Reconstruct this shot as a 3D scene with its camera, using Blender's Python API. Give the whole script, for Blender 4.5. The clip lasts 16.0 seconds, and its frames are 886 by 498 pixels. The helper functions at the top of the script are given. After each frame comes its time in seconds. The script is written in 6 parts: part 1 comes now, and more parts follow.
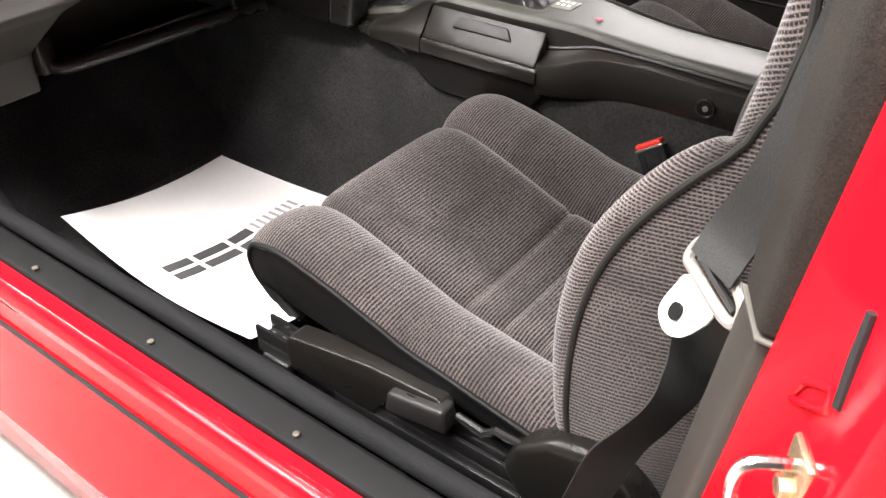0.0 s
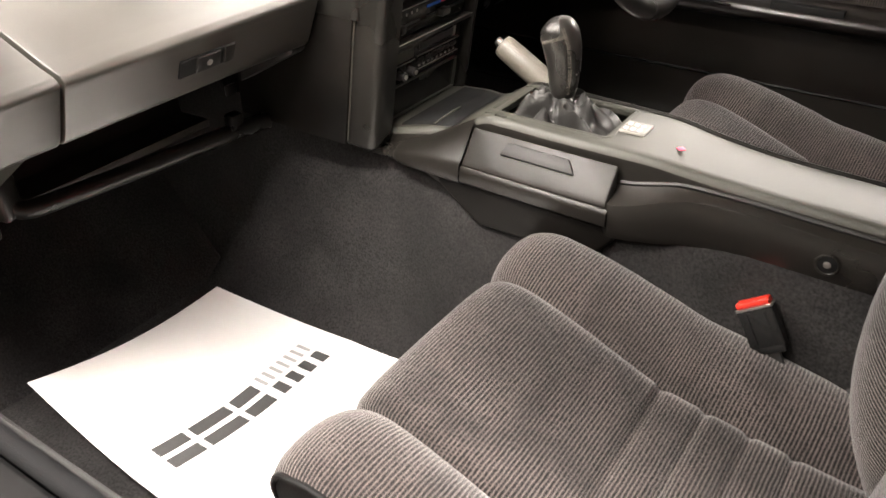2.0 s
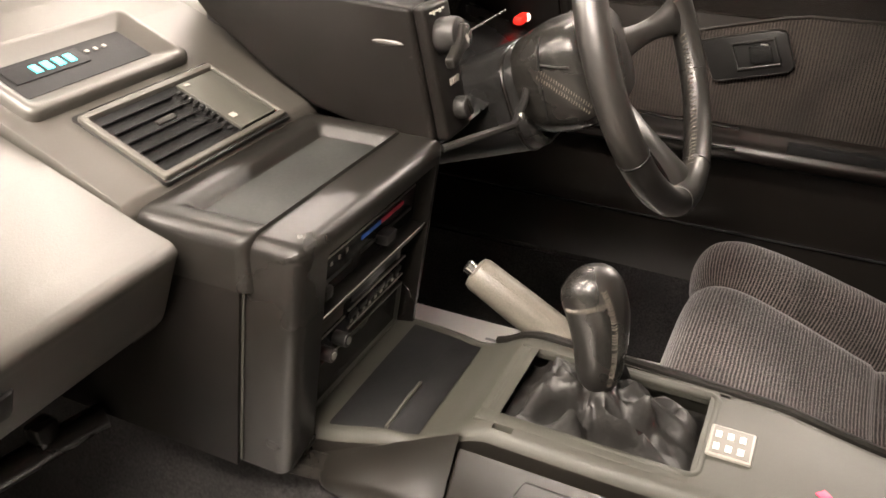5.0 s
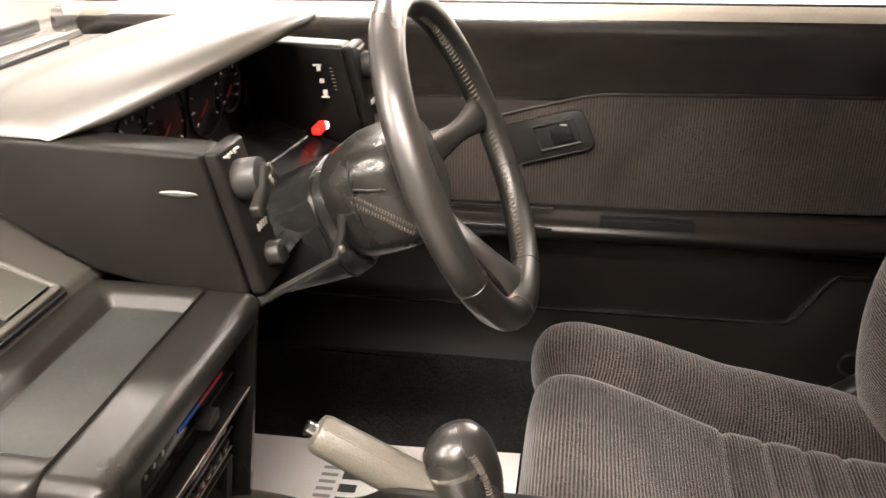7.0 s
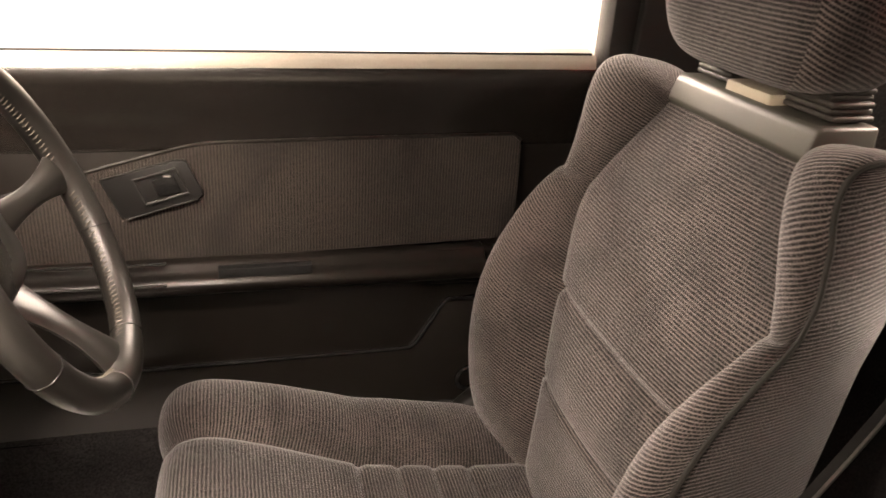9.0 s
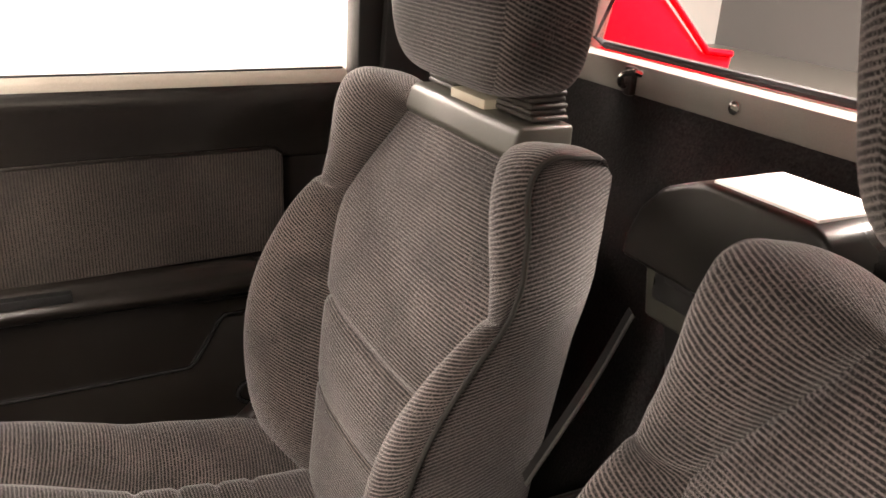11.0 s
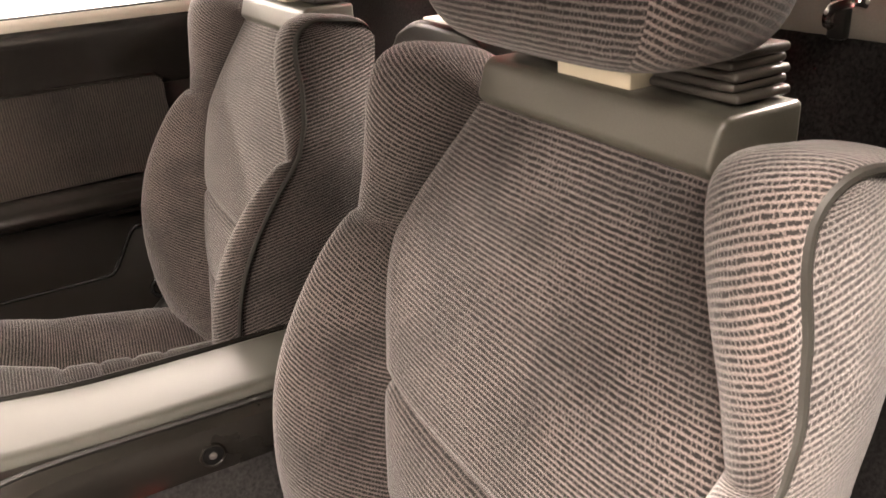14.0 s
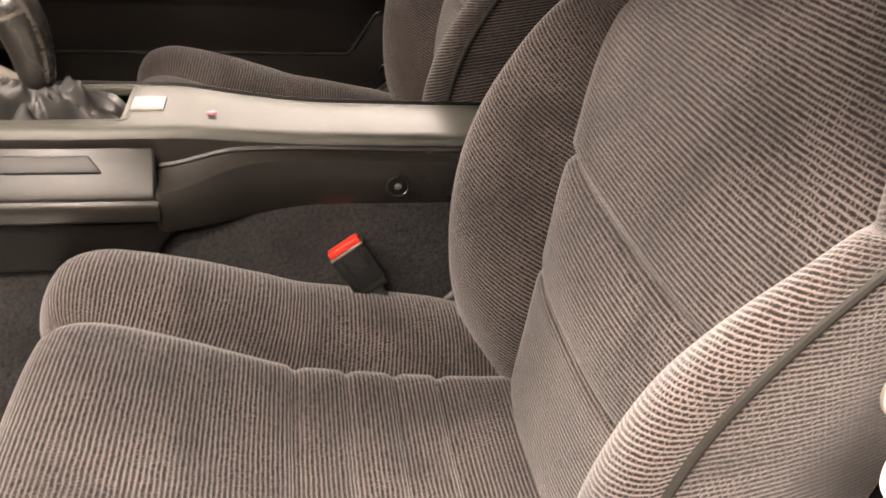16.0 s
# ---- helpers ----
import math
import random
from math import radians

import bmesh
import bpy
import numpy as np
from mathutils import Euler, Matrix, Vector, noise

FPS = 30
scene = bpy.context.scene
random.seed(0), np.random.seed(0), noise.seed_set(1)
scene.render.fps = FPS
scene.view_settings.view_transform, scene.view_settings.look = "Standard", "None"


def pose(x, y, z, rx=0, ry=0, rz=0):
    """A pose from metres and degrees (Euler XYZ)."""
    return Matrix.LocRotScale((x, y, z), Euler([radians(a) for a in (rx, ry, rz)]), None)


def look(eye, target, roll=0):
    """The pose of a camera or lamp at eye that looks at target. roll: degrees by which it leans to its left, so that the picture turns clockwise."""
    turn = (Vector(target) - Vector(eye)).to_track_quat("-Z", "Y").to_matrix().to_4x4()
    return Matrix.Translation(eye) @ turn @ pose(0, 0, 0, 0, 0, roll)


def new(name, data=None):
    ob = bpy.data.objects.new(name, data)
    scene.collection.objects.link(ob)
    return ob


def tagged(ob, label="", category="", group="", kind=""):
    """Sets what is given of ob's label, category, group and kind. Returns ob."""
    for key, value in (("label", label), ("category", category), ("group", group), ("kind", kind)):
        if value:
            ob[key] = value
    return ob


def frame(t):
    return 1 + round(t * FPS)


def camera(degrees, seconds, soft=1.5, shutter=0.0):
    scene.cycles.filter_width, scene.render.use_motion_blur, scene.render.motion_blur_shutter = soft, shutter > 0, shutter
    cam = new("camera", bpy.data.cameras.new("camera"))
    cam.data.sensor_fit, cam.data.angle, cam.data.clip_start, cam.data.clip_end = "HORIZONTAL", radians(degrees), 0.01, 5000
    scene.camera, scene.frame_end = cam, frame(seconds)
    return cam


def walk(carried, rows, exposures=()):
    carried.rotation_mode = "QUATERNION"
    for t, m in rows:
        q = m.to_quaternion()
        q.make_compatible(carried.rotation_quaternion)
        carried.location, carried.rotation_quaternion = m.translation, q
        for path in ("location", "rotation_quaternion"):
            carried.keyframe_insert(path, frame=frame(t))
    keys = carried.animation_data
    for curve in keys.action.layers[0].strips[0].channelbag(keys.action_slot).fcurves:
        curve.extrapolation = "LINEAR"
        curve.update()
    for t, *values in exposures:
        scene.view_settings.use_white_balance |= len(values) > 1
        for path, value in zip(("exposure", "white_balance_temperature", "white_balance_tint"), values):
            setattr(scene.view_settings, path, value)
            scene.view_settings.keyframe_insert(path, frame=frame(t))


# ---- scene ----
cam = camera(56.8, 16.0, shutter=0.25)
METRES, EYE, TILT, LEAN, TURN = 1.6, 0.83, -35.9, 0.1, 36.5
ROWS = [
    (0.0, 0.0, 0.0, 0.0, -0.0, -0.0, -0.0),
    (0.5, -0.0095, 0.0192, 0.0168, -0.34, 0.34, 0.06),
    (1.0, -0.0285, 0.0427, 0.0338, -0.47, 1.04, 0.05),
    (1.5, -0.0492, 0.0783, 0.0667, -1.21, 2.09, 0.98),
    (2.0, -0.0582, 0.1328, 0.1057, -1.63, 2.9, 1.56),
    (2.5, -0.0589, 0.1876, 0.1454, -1.55, 3.01, 1.26),
    (3.0, -0.0626, 0.2313, 0.1757, -1.46, 3.32, 1.26),
    (5.5, -0.0802, 0.4219, 0.3196, -12.19, 6.49, 8.36),
    (6.0, -0.0792, 0.4301, 0.3367, -14.75, 7.55, 10.83),
    (6.5, -0.0742, 0.4356, 0.3461, -17.91, 7.84, 13.34),
    (7.0, -0.0693, 0.4402, 0.3518, -21.76, 7.3, 16.03),
    (7.5, -0.0639, 0.4465, 0.3542, -26.61, 6.15, 18.56),
    (8.0, -0.053, 0.4463, 0.3538, -32.81, 4.25, 20.74),
    (8.5, -0.0344, 0.4353, 0.3499, -40.05, 2.04, 22.38),
    (9.0, -0.0317, 0.4263, 0.3529, -46.03, 1.02, 24.17),
    (11.5, -0.03, 0.3488, 0.309, -62.04, -5.92, 30.79),
    (12.0, -0.046, 0.3197, 0.2837, -64.67, -7.58, 33.37),
    (12.5, -0.0603, 0.2894, 0.2585, -65.84, -7.58, 34.82),
    (13.0, -0.065, 0.268, 0.2342, -65.1, -7.19, 35.39),
    (13.5, -0.0723, 0.2465, 0.2111, -62.42, -6.82, 36.13),
    (14.0, -0.0918, 0.2377, 0.1845, -59.68, -6.72, 35.63),
    (14.5, -0.1063, 0.2315, 0.1677, -56.14, -6.2, 33.58),
    (15.0, -0.1183, 0.2349, 0.1496, -52.42, -6.02, 30.12),
    (15.5, -0.1277, 0.24, 0.1311, -47.53, -5.8, 26.11),
    (16.0, -0.1359, 0.2409, 0.114, -42.19, -5.39, 21.38),
]
walk(cam, [(t, pose(0, 0, EYE, TILT, LEAN, TURN) @ pose(METRES * x, METRES * y, METRES * z, 90 + pitch, roll, yaw)) for t, x, y, z, yaw, pitch, roll in ROWS],
     exposures=[(0.0, -0.52, 6050, 11), (1.5, -0.27, 6400, 11), (3.0, -0.22, 6600, 10), (5.5, -0.32, 6950, 14), (6.2, -0.22, 6900, 14), (7.0, -0.04, 6750, 12), (8.0, -0.08, 7250, 15),
                (8.7, -0.1, 7600, 18), (9.2, -0.1, 7550, 18), (11.5, -0.1, 6950, 16), (12.5, 0.08, 7000, 16), (13.0, 0.15, 7050, 16), (14.5, 0.0, 7200, 17), (16.0, -0.25, 7200, 17)])
# ---------------------------------------------------------------- light
world = bpy.data.worlds.new("showroom_air")
world.use_nodes = True
scene.world = world
world.node_tree.nodes["Background"].inputs[0].default_value = (1.0, 0.96, 0.9, 1)
world.node_tree.nodes["Background"].inputs[1].default_value = 0.3


def strip_lamp(x, y, z, sx, sy, watts):
    data = bpy.data.lights.new("added_strip", "AREA")
    data.shape, data.size, data.size_y, data.energy = "RECTANGLE", sx, sy, watts
    data.color = (1.0, 0.92, 0.84)
    ob = new("added_strip", data)
    ob.matrix_world = pose(x, y, z)
    return ob


# Unseen strips; places and watts are set to brighten parts of the car.
LAMPS = [(-1.9, -1.3, 160), (-0.66, -0.24, 450), (-0.6, -1.45, 70), (-4.3, -0.5, 420), (-2.6, 3.4, 180), (0.2, 3.4, 120), (-2.8, 0.6, 70), (2.3, 1.1, 1650), (-2.0, 5.8, 760), (0.6, 5.8, 760)]
for lx, ly, watts in LAMPS:
    strip_lamp(lx, ly, 2.56, 1.8, 0.35, watts)

# ---------------------------------------------------------------- materials


def material(name, colour, rough=0.5, metal=0.0, grain=0.0, grain_scale=400.0, bump=0.0, stain=0.0, stain_scale=6.0,
             coat=0.0, sheen=0.0, spec=0.5):
    """A surface with fine grain, larger stains, and relief, at real-world size."""
    m = bpy.data.materials.new(name)
    m.use_nodes = True
    nt = m.node_tree
    b = nt.nodes["Principled BSDF"]
    b.inputs["Base Color"].default_value = (*colour, 1)
    b.inputs["Roughness"].default_value = rough
    b.inputs["Metallic"].default_value = metal
    b.inputs["Coat Weight"].default_value = coat
    b.inputs["Coat Roughness"].default_value = 0.06
    b.inputs["Sheen Weight"].default_value = sheen
    b.inputs["Specular IOR Level"].default_value = spec
    if grain or bump or stain:
        tc = nt.nodes.new("ShaderNodeTexCoord")
        fine = nt.nodes.new("ShaderNodeTexNoise")
        fine.inputs["Scale"].default_value, fine.inputs["Detail"].default_value = grain_scale, 3
        wide = nt.nodes.new("ShaderNodeTexNoise")
        wide.inputs["Scale"].default_value, wide.inputs["Detail"].default_value = stain_scale, 5
        nt.links.new(tc.outputs["Object"], fine.inputs["Vector"])
        nt.links.new(tc.outputs["Object"], wide.inputs["Vector"])

        def scaled(sock, low, high):
            r = nt.nodes.new("ShaderNodeMapRange")
            r.inputs["From Min"].default_value, r.inputs["From Max"].default_value = 0.3, 0.7
            r.inputs["To Min"].default_value, r.inputs["To Max"].default_value = low, high
            nt.links.new(sock, r.inputs["Value"])
            return r.outputs["Result"]

        mul = nt.nodes.new("ShaderNodeMath")
        mul.operation = "MULTIPLY"
        nt.links.new(scaled(fine.outputs["Fac"], 1 - grain, 1 + grain), mul.inputs[0])
        nt.links.new(scaled(wide.outputs["Fac"], 1 - stain, 1 + stain), mul.inputs[1])
        tint = nt.nodes.new("ShaderNodeVectorMath")
        tint.operation = "SCALE"
        tint.inputs[0].default_value = colour
        nt.links.new(mul.outputs[0], tint.inputs["Scale"])
        nt.links.new(tint.outputs["Vector"], b.inputs["Base Color"])
        if stain:
            nt.links.new(scaled(wide.outputs["Fac"], max(0.03, rough - 0.07), min(1.0, rough + 0.07)), b.inputs["Roughness"])
        if bump:
            bp = nt.nodes.new("ShaderNodeBump")
            bp.inputs["Strength"].default_value = bump
            bp.inputs["Distance"].default_value = 0.001
            nt.links.new(fine.outputs["Fac"], bp.inputs["Height"])
            nt.links.new(bp.outputs["Normal"], b.inputs["Normal"])
    return m


def striped_cloth(name, light, dark, pitch=0.0056, dash=0.0031, duty=0.5, bump=0.6, knit=0.4, tie=0.62, step=1.9):
    """Ribbed velour: pale dashed ribs on a dark ground, run by the piece's own cloth coordinates."""
    m = bpy.data.materials.new(name)
    m.use_nodes = True
    nt = m.node_tree
    b = nt.nodes["Principled BSDF"]
    b.inputs["Roughness"].default_value = 0.9
    b.inputs["Sheen Weight"].default_value = 0.25
    b.inputs["Sheen Roughness"].default_value = 0.4
    b.inputs["Specular IOR Level"].default_value = 0.15
    uv = nt.nodes.new("ShaderNodeUVMap")
    uv.uv_map = "cloth"
    sep = nt.nodes.new("ShaderNodeSeparateXYZ")
    wob = nt.nodes.new("ShaderNodeTexNoise")
    wob.inputs["Scale"].default_value = 60
    wob.inputs["Detail"].default_value = 3
    nt.links.new(uv.outputs["UV"], wob.inputs["Vector"])
    nt.links.new(uv.outputs["UV"], sep.inputs[0])

    def calc(op, a, c=None, d=None):
        n = nt.nodes.new("ShaderNodeMath")
        n.operation = op
        for k, v in enumerate((a, c, d)):
            if v is None:
                continue
            if isinstance(v, (int, float)):
                n.inputs[k].default_value = v
            else:
                nt.links.new(v, n.inputs[k])
        return n.outputs[0]

    pile = nt.nodes.new("ShaderNodeTexNoise")
    pile.inputs["Scale"].default_value, pile.inputs["Detail"].default_value = 800, 3
    nt.links.new(uv.outputs["UV"], pile.inputs["Vector"])
    vv = calc("MULTIPLY_ADD", pile.outputs["Fac"], pitch * 0.75, calc("MULTIPLY_ADD", wob.outputs["Fac"], pitch * 0.5, sep.outputs["Y"]))
    uu = calc("MULTIPLY_ADD", pile.outputs["Fac"], dash * 0.9, calc("MULTIPLY_ADD", wob.outputs["Fac"], dash * 0.8, sep.outputs["X"]))
    rib = calc("SINE", calc("MULTIPLY", vv, 2 * math.pi / pitch))
    row = calc("FLOOR", calc("DIVIDE", vv, pitch))
    shift = calc("MULTIPLY", row, step)
    along = calc("ADD", calc("DIVIDE", uu, dash), shift)
    cell = calc("FLOOR", along)
    knot = nt.nodes.new("ShaderNodeTexWhiteNoise")
    knot.noise_dimensions = "2D"
    comb = nt.nodes.new("ShaderNodeCombineXYZ")
    nt.links.new(cell, comb.inputs[0])
    nt.links.new(row, comb.inputs[1])
    nt.links.new(comb.outputs[0], knot.inputs["Vector"])
    inside = calc("SINE", calc("MULTIPLY", along, 2 * math.pi))
    bridge = calc("MULTIPLY", calc("SMOOTH_MAX", calc("MULTIPLY_ADD", inside, 1.9, -1.0), 0.0, 0.2), calc("GREATER_THAN", knot.outputs["Value"], knit))
    bridge = calc("MINIMUM", bridge, tie)
    worn = nt.nodes.new("ShaderNodeTexNoise")
    worn.inputs["Scale"].default_value, worn.inputs["Detail"].default_value = 14, 3
    nt.links.new(uv.outputs["UV"], worn.inputs["Vector"])
    bridge = calc("MULTIPLY", bridge, calc("MINIMUM", calc("MAXIMUM", calc("MULTIPLY_ADD", worn.outputs["Fac"], 3.0, -0.8), 0.55), 1.0))
    ribm = calc("MINIMUM", calc("MAXIMUM", calc("MULTIPLY_ADD", rib, 0.85, duty), 0.0), 1.0)
    amt = calc("MAXIMUM", ribm, bridge)
    fuzz = nt.nodes.new("ShaderNodeTexNoise")
    fuzz.inputs["Scale"].default_value, fuzz.inputs["Detail"].default_value = 1300, 4
    fuzz.inputs["Roughness"].default_value = 0.75
    nt.links.new(uv.outputs["UV"], fuzz.inputs["Vector"])
    wear = nt.nodes.new("ShaderNodeTexNoise")
    wear.inputs["Scale"].default_value, wear.inputs["Detail"].default_value = 8, 4
    wear.inputs["Distortion"].default_value = 0.6
    nt.links.new(uv.outputs["UV"], wear.inputs["Vector"])
    amt2 = calc("MULTIPLY", amt, calc("MULTIPLY_ADD", fuzz.outputs["Fac"], 3.4, -0.7))
    nap = calc("MINIMUM", calc("MAXIMUM", calc("MULTIPLY_ADD", wear.outputs["Fac"], 3.2, -0.63), 0.4), 1.6)
    amt3 = calc("MULTIPLY", amt2, nap)
    mix = nt.nodes.new("ShaderNodeMix")
    mix.data_type = "RGBA"
    mix.inputs["A"].default_value = (*dark, 1)
    mix.inputs["B"].default_value = (*light, 1)
    nt.links.new(amt3, mix.inputs["Factor"])
    nt.links.new(mix.outputs["Result"], b.inputs["Base Color"])
    bp = nt.nodes.new("ShaderNodeBump")
    bp.inputs["Strength"].default_value, bp.inputs["Distance"].default_value = bump, 0.0007
    nt.links.new(amt2, bp.inputs["Height"])
    nt.links.new(bp.outputs["Normal"], b.inputs["Normal"])
    return m


CLOTH = striped_cloth("striped_velour", (0.104, 0.086, 0.080), (0.0090, 0.0077, 0.0076), pitch=0.0046, dash=0.0036, duty=0.06, knit=0.3, tie=0.50, step=0.55)
# Paler copy of the seat cloth with a denser weave, for the lit sides.
WEAVE = striped_cloth("pale_woven_velour", (0.130, 0.107, 0.099), (0.0098, 0.0083, 0.0081), pitch=0.0046, dash=0.0040, duty=0.10, knit=0.12, tie=0.66, step=0.43)
DOOR_CLOTH = striped_cloth("door_rib_cloth", (0.033, 0.026, 0.022), (0.0070, 0.0057, 0.0050), pitch=0.0044, dash=0.0026, duty=0.5)
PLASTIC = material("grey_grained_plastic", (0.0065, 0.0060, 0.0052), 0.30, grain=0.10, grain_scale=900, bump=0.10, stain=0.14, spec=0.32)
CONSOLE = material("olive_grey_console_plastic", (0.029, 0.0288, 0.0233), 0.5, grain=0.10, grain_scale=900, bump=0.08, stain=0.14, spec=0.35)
DASH = material("soft_dash_vinyl", (0.028, 0.0258, 0.0216), 0.37, grain=0.10, grain_scale=700, bump=0.12, stain=0.14, spec=1.0)
BEZEL = material("matte_bezel_plastic", (0.033, 0.0305, 0.0255), 0.55, grain=0.10, grain_scale=700, bump=0.10, stain=0.12, spec=0.35)
CAPGREY = material("olive_grey_seat_cap", (0.044, 0.0424, 0.034), 0.42, grain=0.10, grain_scale=900, bump=0.08, stain=0.14, spec=0.6)
GRIP = material("grey_grip_leather", (0.075, 0.069, 0.056), 0.42, grain=0.15, grain_scale=500, bump=0.3, stain=0.15)
TRAYMAT = material("green_grey_rubber_mat", (0.0125, 0.0133, 0.0121), 0.7, grain=0.25, grain_scale=300, bump=0.1, stain=0.3, stain_scale=30, spec=0.2)
FELT = material("brown_aperture_felt", (0.026, 0.023, 0.020), 0.95, grain=0.3, grain_scale=900, bump=0.5, stain=0.2, stain_scale=25, spec=0.1)
DARK = material("dark_moulded_plastic", (0.011, 0.0105, 0.010), 0.42, grain=0.12, grain_scale=900, bump=0.25, stain=0.15, spec=0.3)
# Console plastic with side shade in its colour; also reused on small dark parts.
SIDE = material("shade_darkened_plastic", (0.0085, 0.0076, 0.0064), 0.30, grain=0.10, grain_scale=900, bump=0.08, stain=0.16, spec=0.38)
# Cream stands for the light on the seat cap between the bellows.
CREAM = material("lit_cap_cream", (0.42, 0.38, 0.29), 0.4, stain=0.08)
BLACK = material("black_plastic", (0.0100, 0.0098, 0.0095), 0.29, grain=0.1, grain_scale=700, bump=0.08, stain=0.2, spec=0.45)
GLOSSY = material("glossy_black_plastic", (0.008, 0.008, 0.008), 0.16, stain=0.2)
DOORVINYL = material("dark_brown_door_vinyl", (0.0068, 0.0056, 0.0048), 0.29, grain=0.10, grain_scale=700, bump=0.08, spec=0.45)
ROLLVINYL = material("worn_brown_roll_vinyl", (0.0075, 0.0063, 0.0054), 0.26, grain=0.10, grain_scale=700, bump=0.06, spec=0.9)
WAIST = material("cream_grey_weather_strip", (0.42, 0.39, 0.33), 0.35, grain=0.05, grain_scale=500, stain=0.08)
PIPING = material("charcoal_piping_vinyl", (0.016, 0.0153, 0.0135), 0.6, grain=0.1, grain_scale=600, bump=0.1, stain=0.15, spec=0.2)
VINYL = material("black_seat_vinyl", (0.0048, 0.0048, 0.0048), 0.55, grain=0.15, grain_scale=600, bump=0.3, stain=0.15, spec=0.14)
LEATHER = material("worn_black_leather", (0.0125, 0.0117, 0.0105), 0.30, grain=0.10, grain_scale=900, bump=0.03, stain=0.2, stain_scale=7, spec=0.7)
GAITER = material("soft_creased_leather", (0.0075, 0.007, 0.0063), 0.5, grain=0.2, grain_scale=300, bump=0.4, stain=0.25, stain_scale=30, spec=0.4)
STITCH = material("pale_thread", (0.085, 0.076, 0.061), 0.6, grain=0.2)
CARPET = material("black_pile_carpet", (0.0138, 0.0129, 0.0129), 0.95, grain=0.6, grain_scale=300, bump=0.8, stain=0.45, stain_scale=9, sheen=0.06, spec=0.1)
SEALFUZZ = material("fuzzy_seal_cloth", (0.0045, 0.0047, 0.0052), 0.8, grain=0.6, grain_scale=600, bump=1.0, stain=0.5, stain_scale=25, spec=0.2)
PILLAR = material("charcoal_pillar_trim", (0.028, 0.025, 0.021), 0.5, grain=0.12, grain_scale=700, bump=0.2, stain=0.15, spec=0.4)
RIVET = material("dull_rivet", (0.10, 0.09, 0.07), 0.5, metal=0.4, stain=0.2)
RED = material("red_car_paint", (0.45, 0.004, 0.010), 0.13, stain=0.04, stain_scale=3, spec=0.22)
RUBBER = material("weathered_rubber", (0.010, 0.010, 0.011), 0.55, grain=0.2, grain_scale=500, bump=0.3, stain=0.3, stain_scale=20)
TRIMGREY = material("painted_grey_trim", (0.20, 0.19, 0.17), 0.42, grain=0.05, grain_scale=500, bump=0.15, stain=0.08)
CHROME = material("bright_chrome", (0.75, 0.74, 0.72), 0.14, metal=1.0, stain=0.05)
STEEL = material("brushed_steel", (0.55, 0.54, 0.52), 0.32, metal=1.0, grain=0.1, stain=0.1)
ZINC = material("yellow_zinc", (0.62, 0.52, 0.34), 0.35, metal=1.0, grain=0.15, stain=0.2)
TONGUE = material("satin_steel_tongue", (0.80, 0.79, 0.77), 0.45, metal=0.4, stain=0.05)
PAPER = material("white_paper", (0.80, 0.79, 0.77), 0.75, grain=0.02, grain_scale=900, bump=0.1, stain=0.02)
INK = material("dark_grey_ink", (0.045, 0.045, 0.045), 0.7, grain=0.1)
PALEINK = material("pale_grey_ink", (0.30, 0.30, 0.30), 0.7, grain=0.1)
WEBBING = material("black_belt_webbing", (0.017, 0.0175, 0.017), 0.65, grain=0.3, grain_scale=700, bump=0.4, stain=0.1, spec=0.35)
LOOPGREY = material("grey_loop_plastic", (0.085, 0.08, 0.07), 0.4, grain=0.1, stain=0.1)
SIGNAL = material("red_plastic", (0.45, 0.022, 0.012), 0.35, stain=0.05)
WHITEMARK = material("white_marking", (0.75, 0.73, 0.68), 0.6)
BLUEMARK = material("blue_marking", (0.02, 0.12, 0.55), 0.5)
REDMARK = material("red_marking", (0.65, 0.03, 0.08), 0.5)
MATTE = material("matte_black_face", (0.0045, 0.0045, 0.0046), 0.65, grain=0.2, bump=0.15, stain=0.35, stain_scale=25, spec=0.16)
POD = material("brown_black_pod_plastic", (0.0048, 0.0042, 0.0037), 0.42, grain=0.12, grain_scale=700, bump=0.12, stain=0.35, stain_scale=8, spec=0.08)
# Grey kept dark so the room bounces and reflects less light into the car.
WESTPAINT = material("bounce_limiting_dark_paint", (0.10, 0.097, 0.094), 0.7, grain=0.03, grain_scale=60, bump=0.1, stain=0.03, stain_scale=1)
DIMWALL = material("bounce_limiting_grey_paint", (0.10, 0.097, 0.094), 0.7, grain=0.03, grain_scale=60, bump=0.1, stain=0.03, stain_scale=1)
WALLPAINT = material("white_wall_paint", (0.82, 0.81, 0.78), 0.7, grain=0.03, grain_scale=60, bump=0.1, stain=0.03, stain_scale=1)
SHOPFLOOR = material("pale_floor_paint", (0.24, 0.23, 0.21), 0.35, grain=0.05, grain_scale=80, bump=0.1, stain=0.08, stain_scale=2)
HEADLINER = material("pale_grey_headlining", (0.12, 0.115, 0.105), 0.9, grain=0.1, grain_scale=800, bump=0.4, stain=0.05)


def glow(name, colour, strength):
    m = bpy.data.materials.new(name)
    m.use_nodes = True
    b = m.node_tree.nodes["Principled BSDF"]
    b.inputs["Base Color"].default_value = (*colour, 1)
    b.inputs["Emission Color"].default_value = (*colour, 1)
    b.inputs["Emission Strength"].default_value = strength
    return m


LAMPGLOW = glow("lit_diffuser", (1.0, 0.93, 0.82), 4.0)
REDGLOW = glow("lit_red_lens", (1.0, 0.03, 0.02), 0.9)
WHITEGLOW = glow("lit_bulb_spot", (1.0, 0.8, 0.7), 3.0)
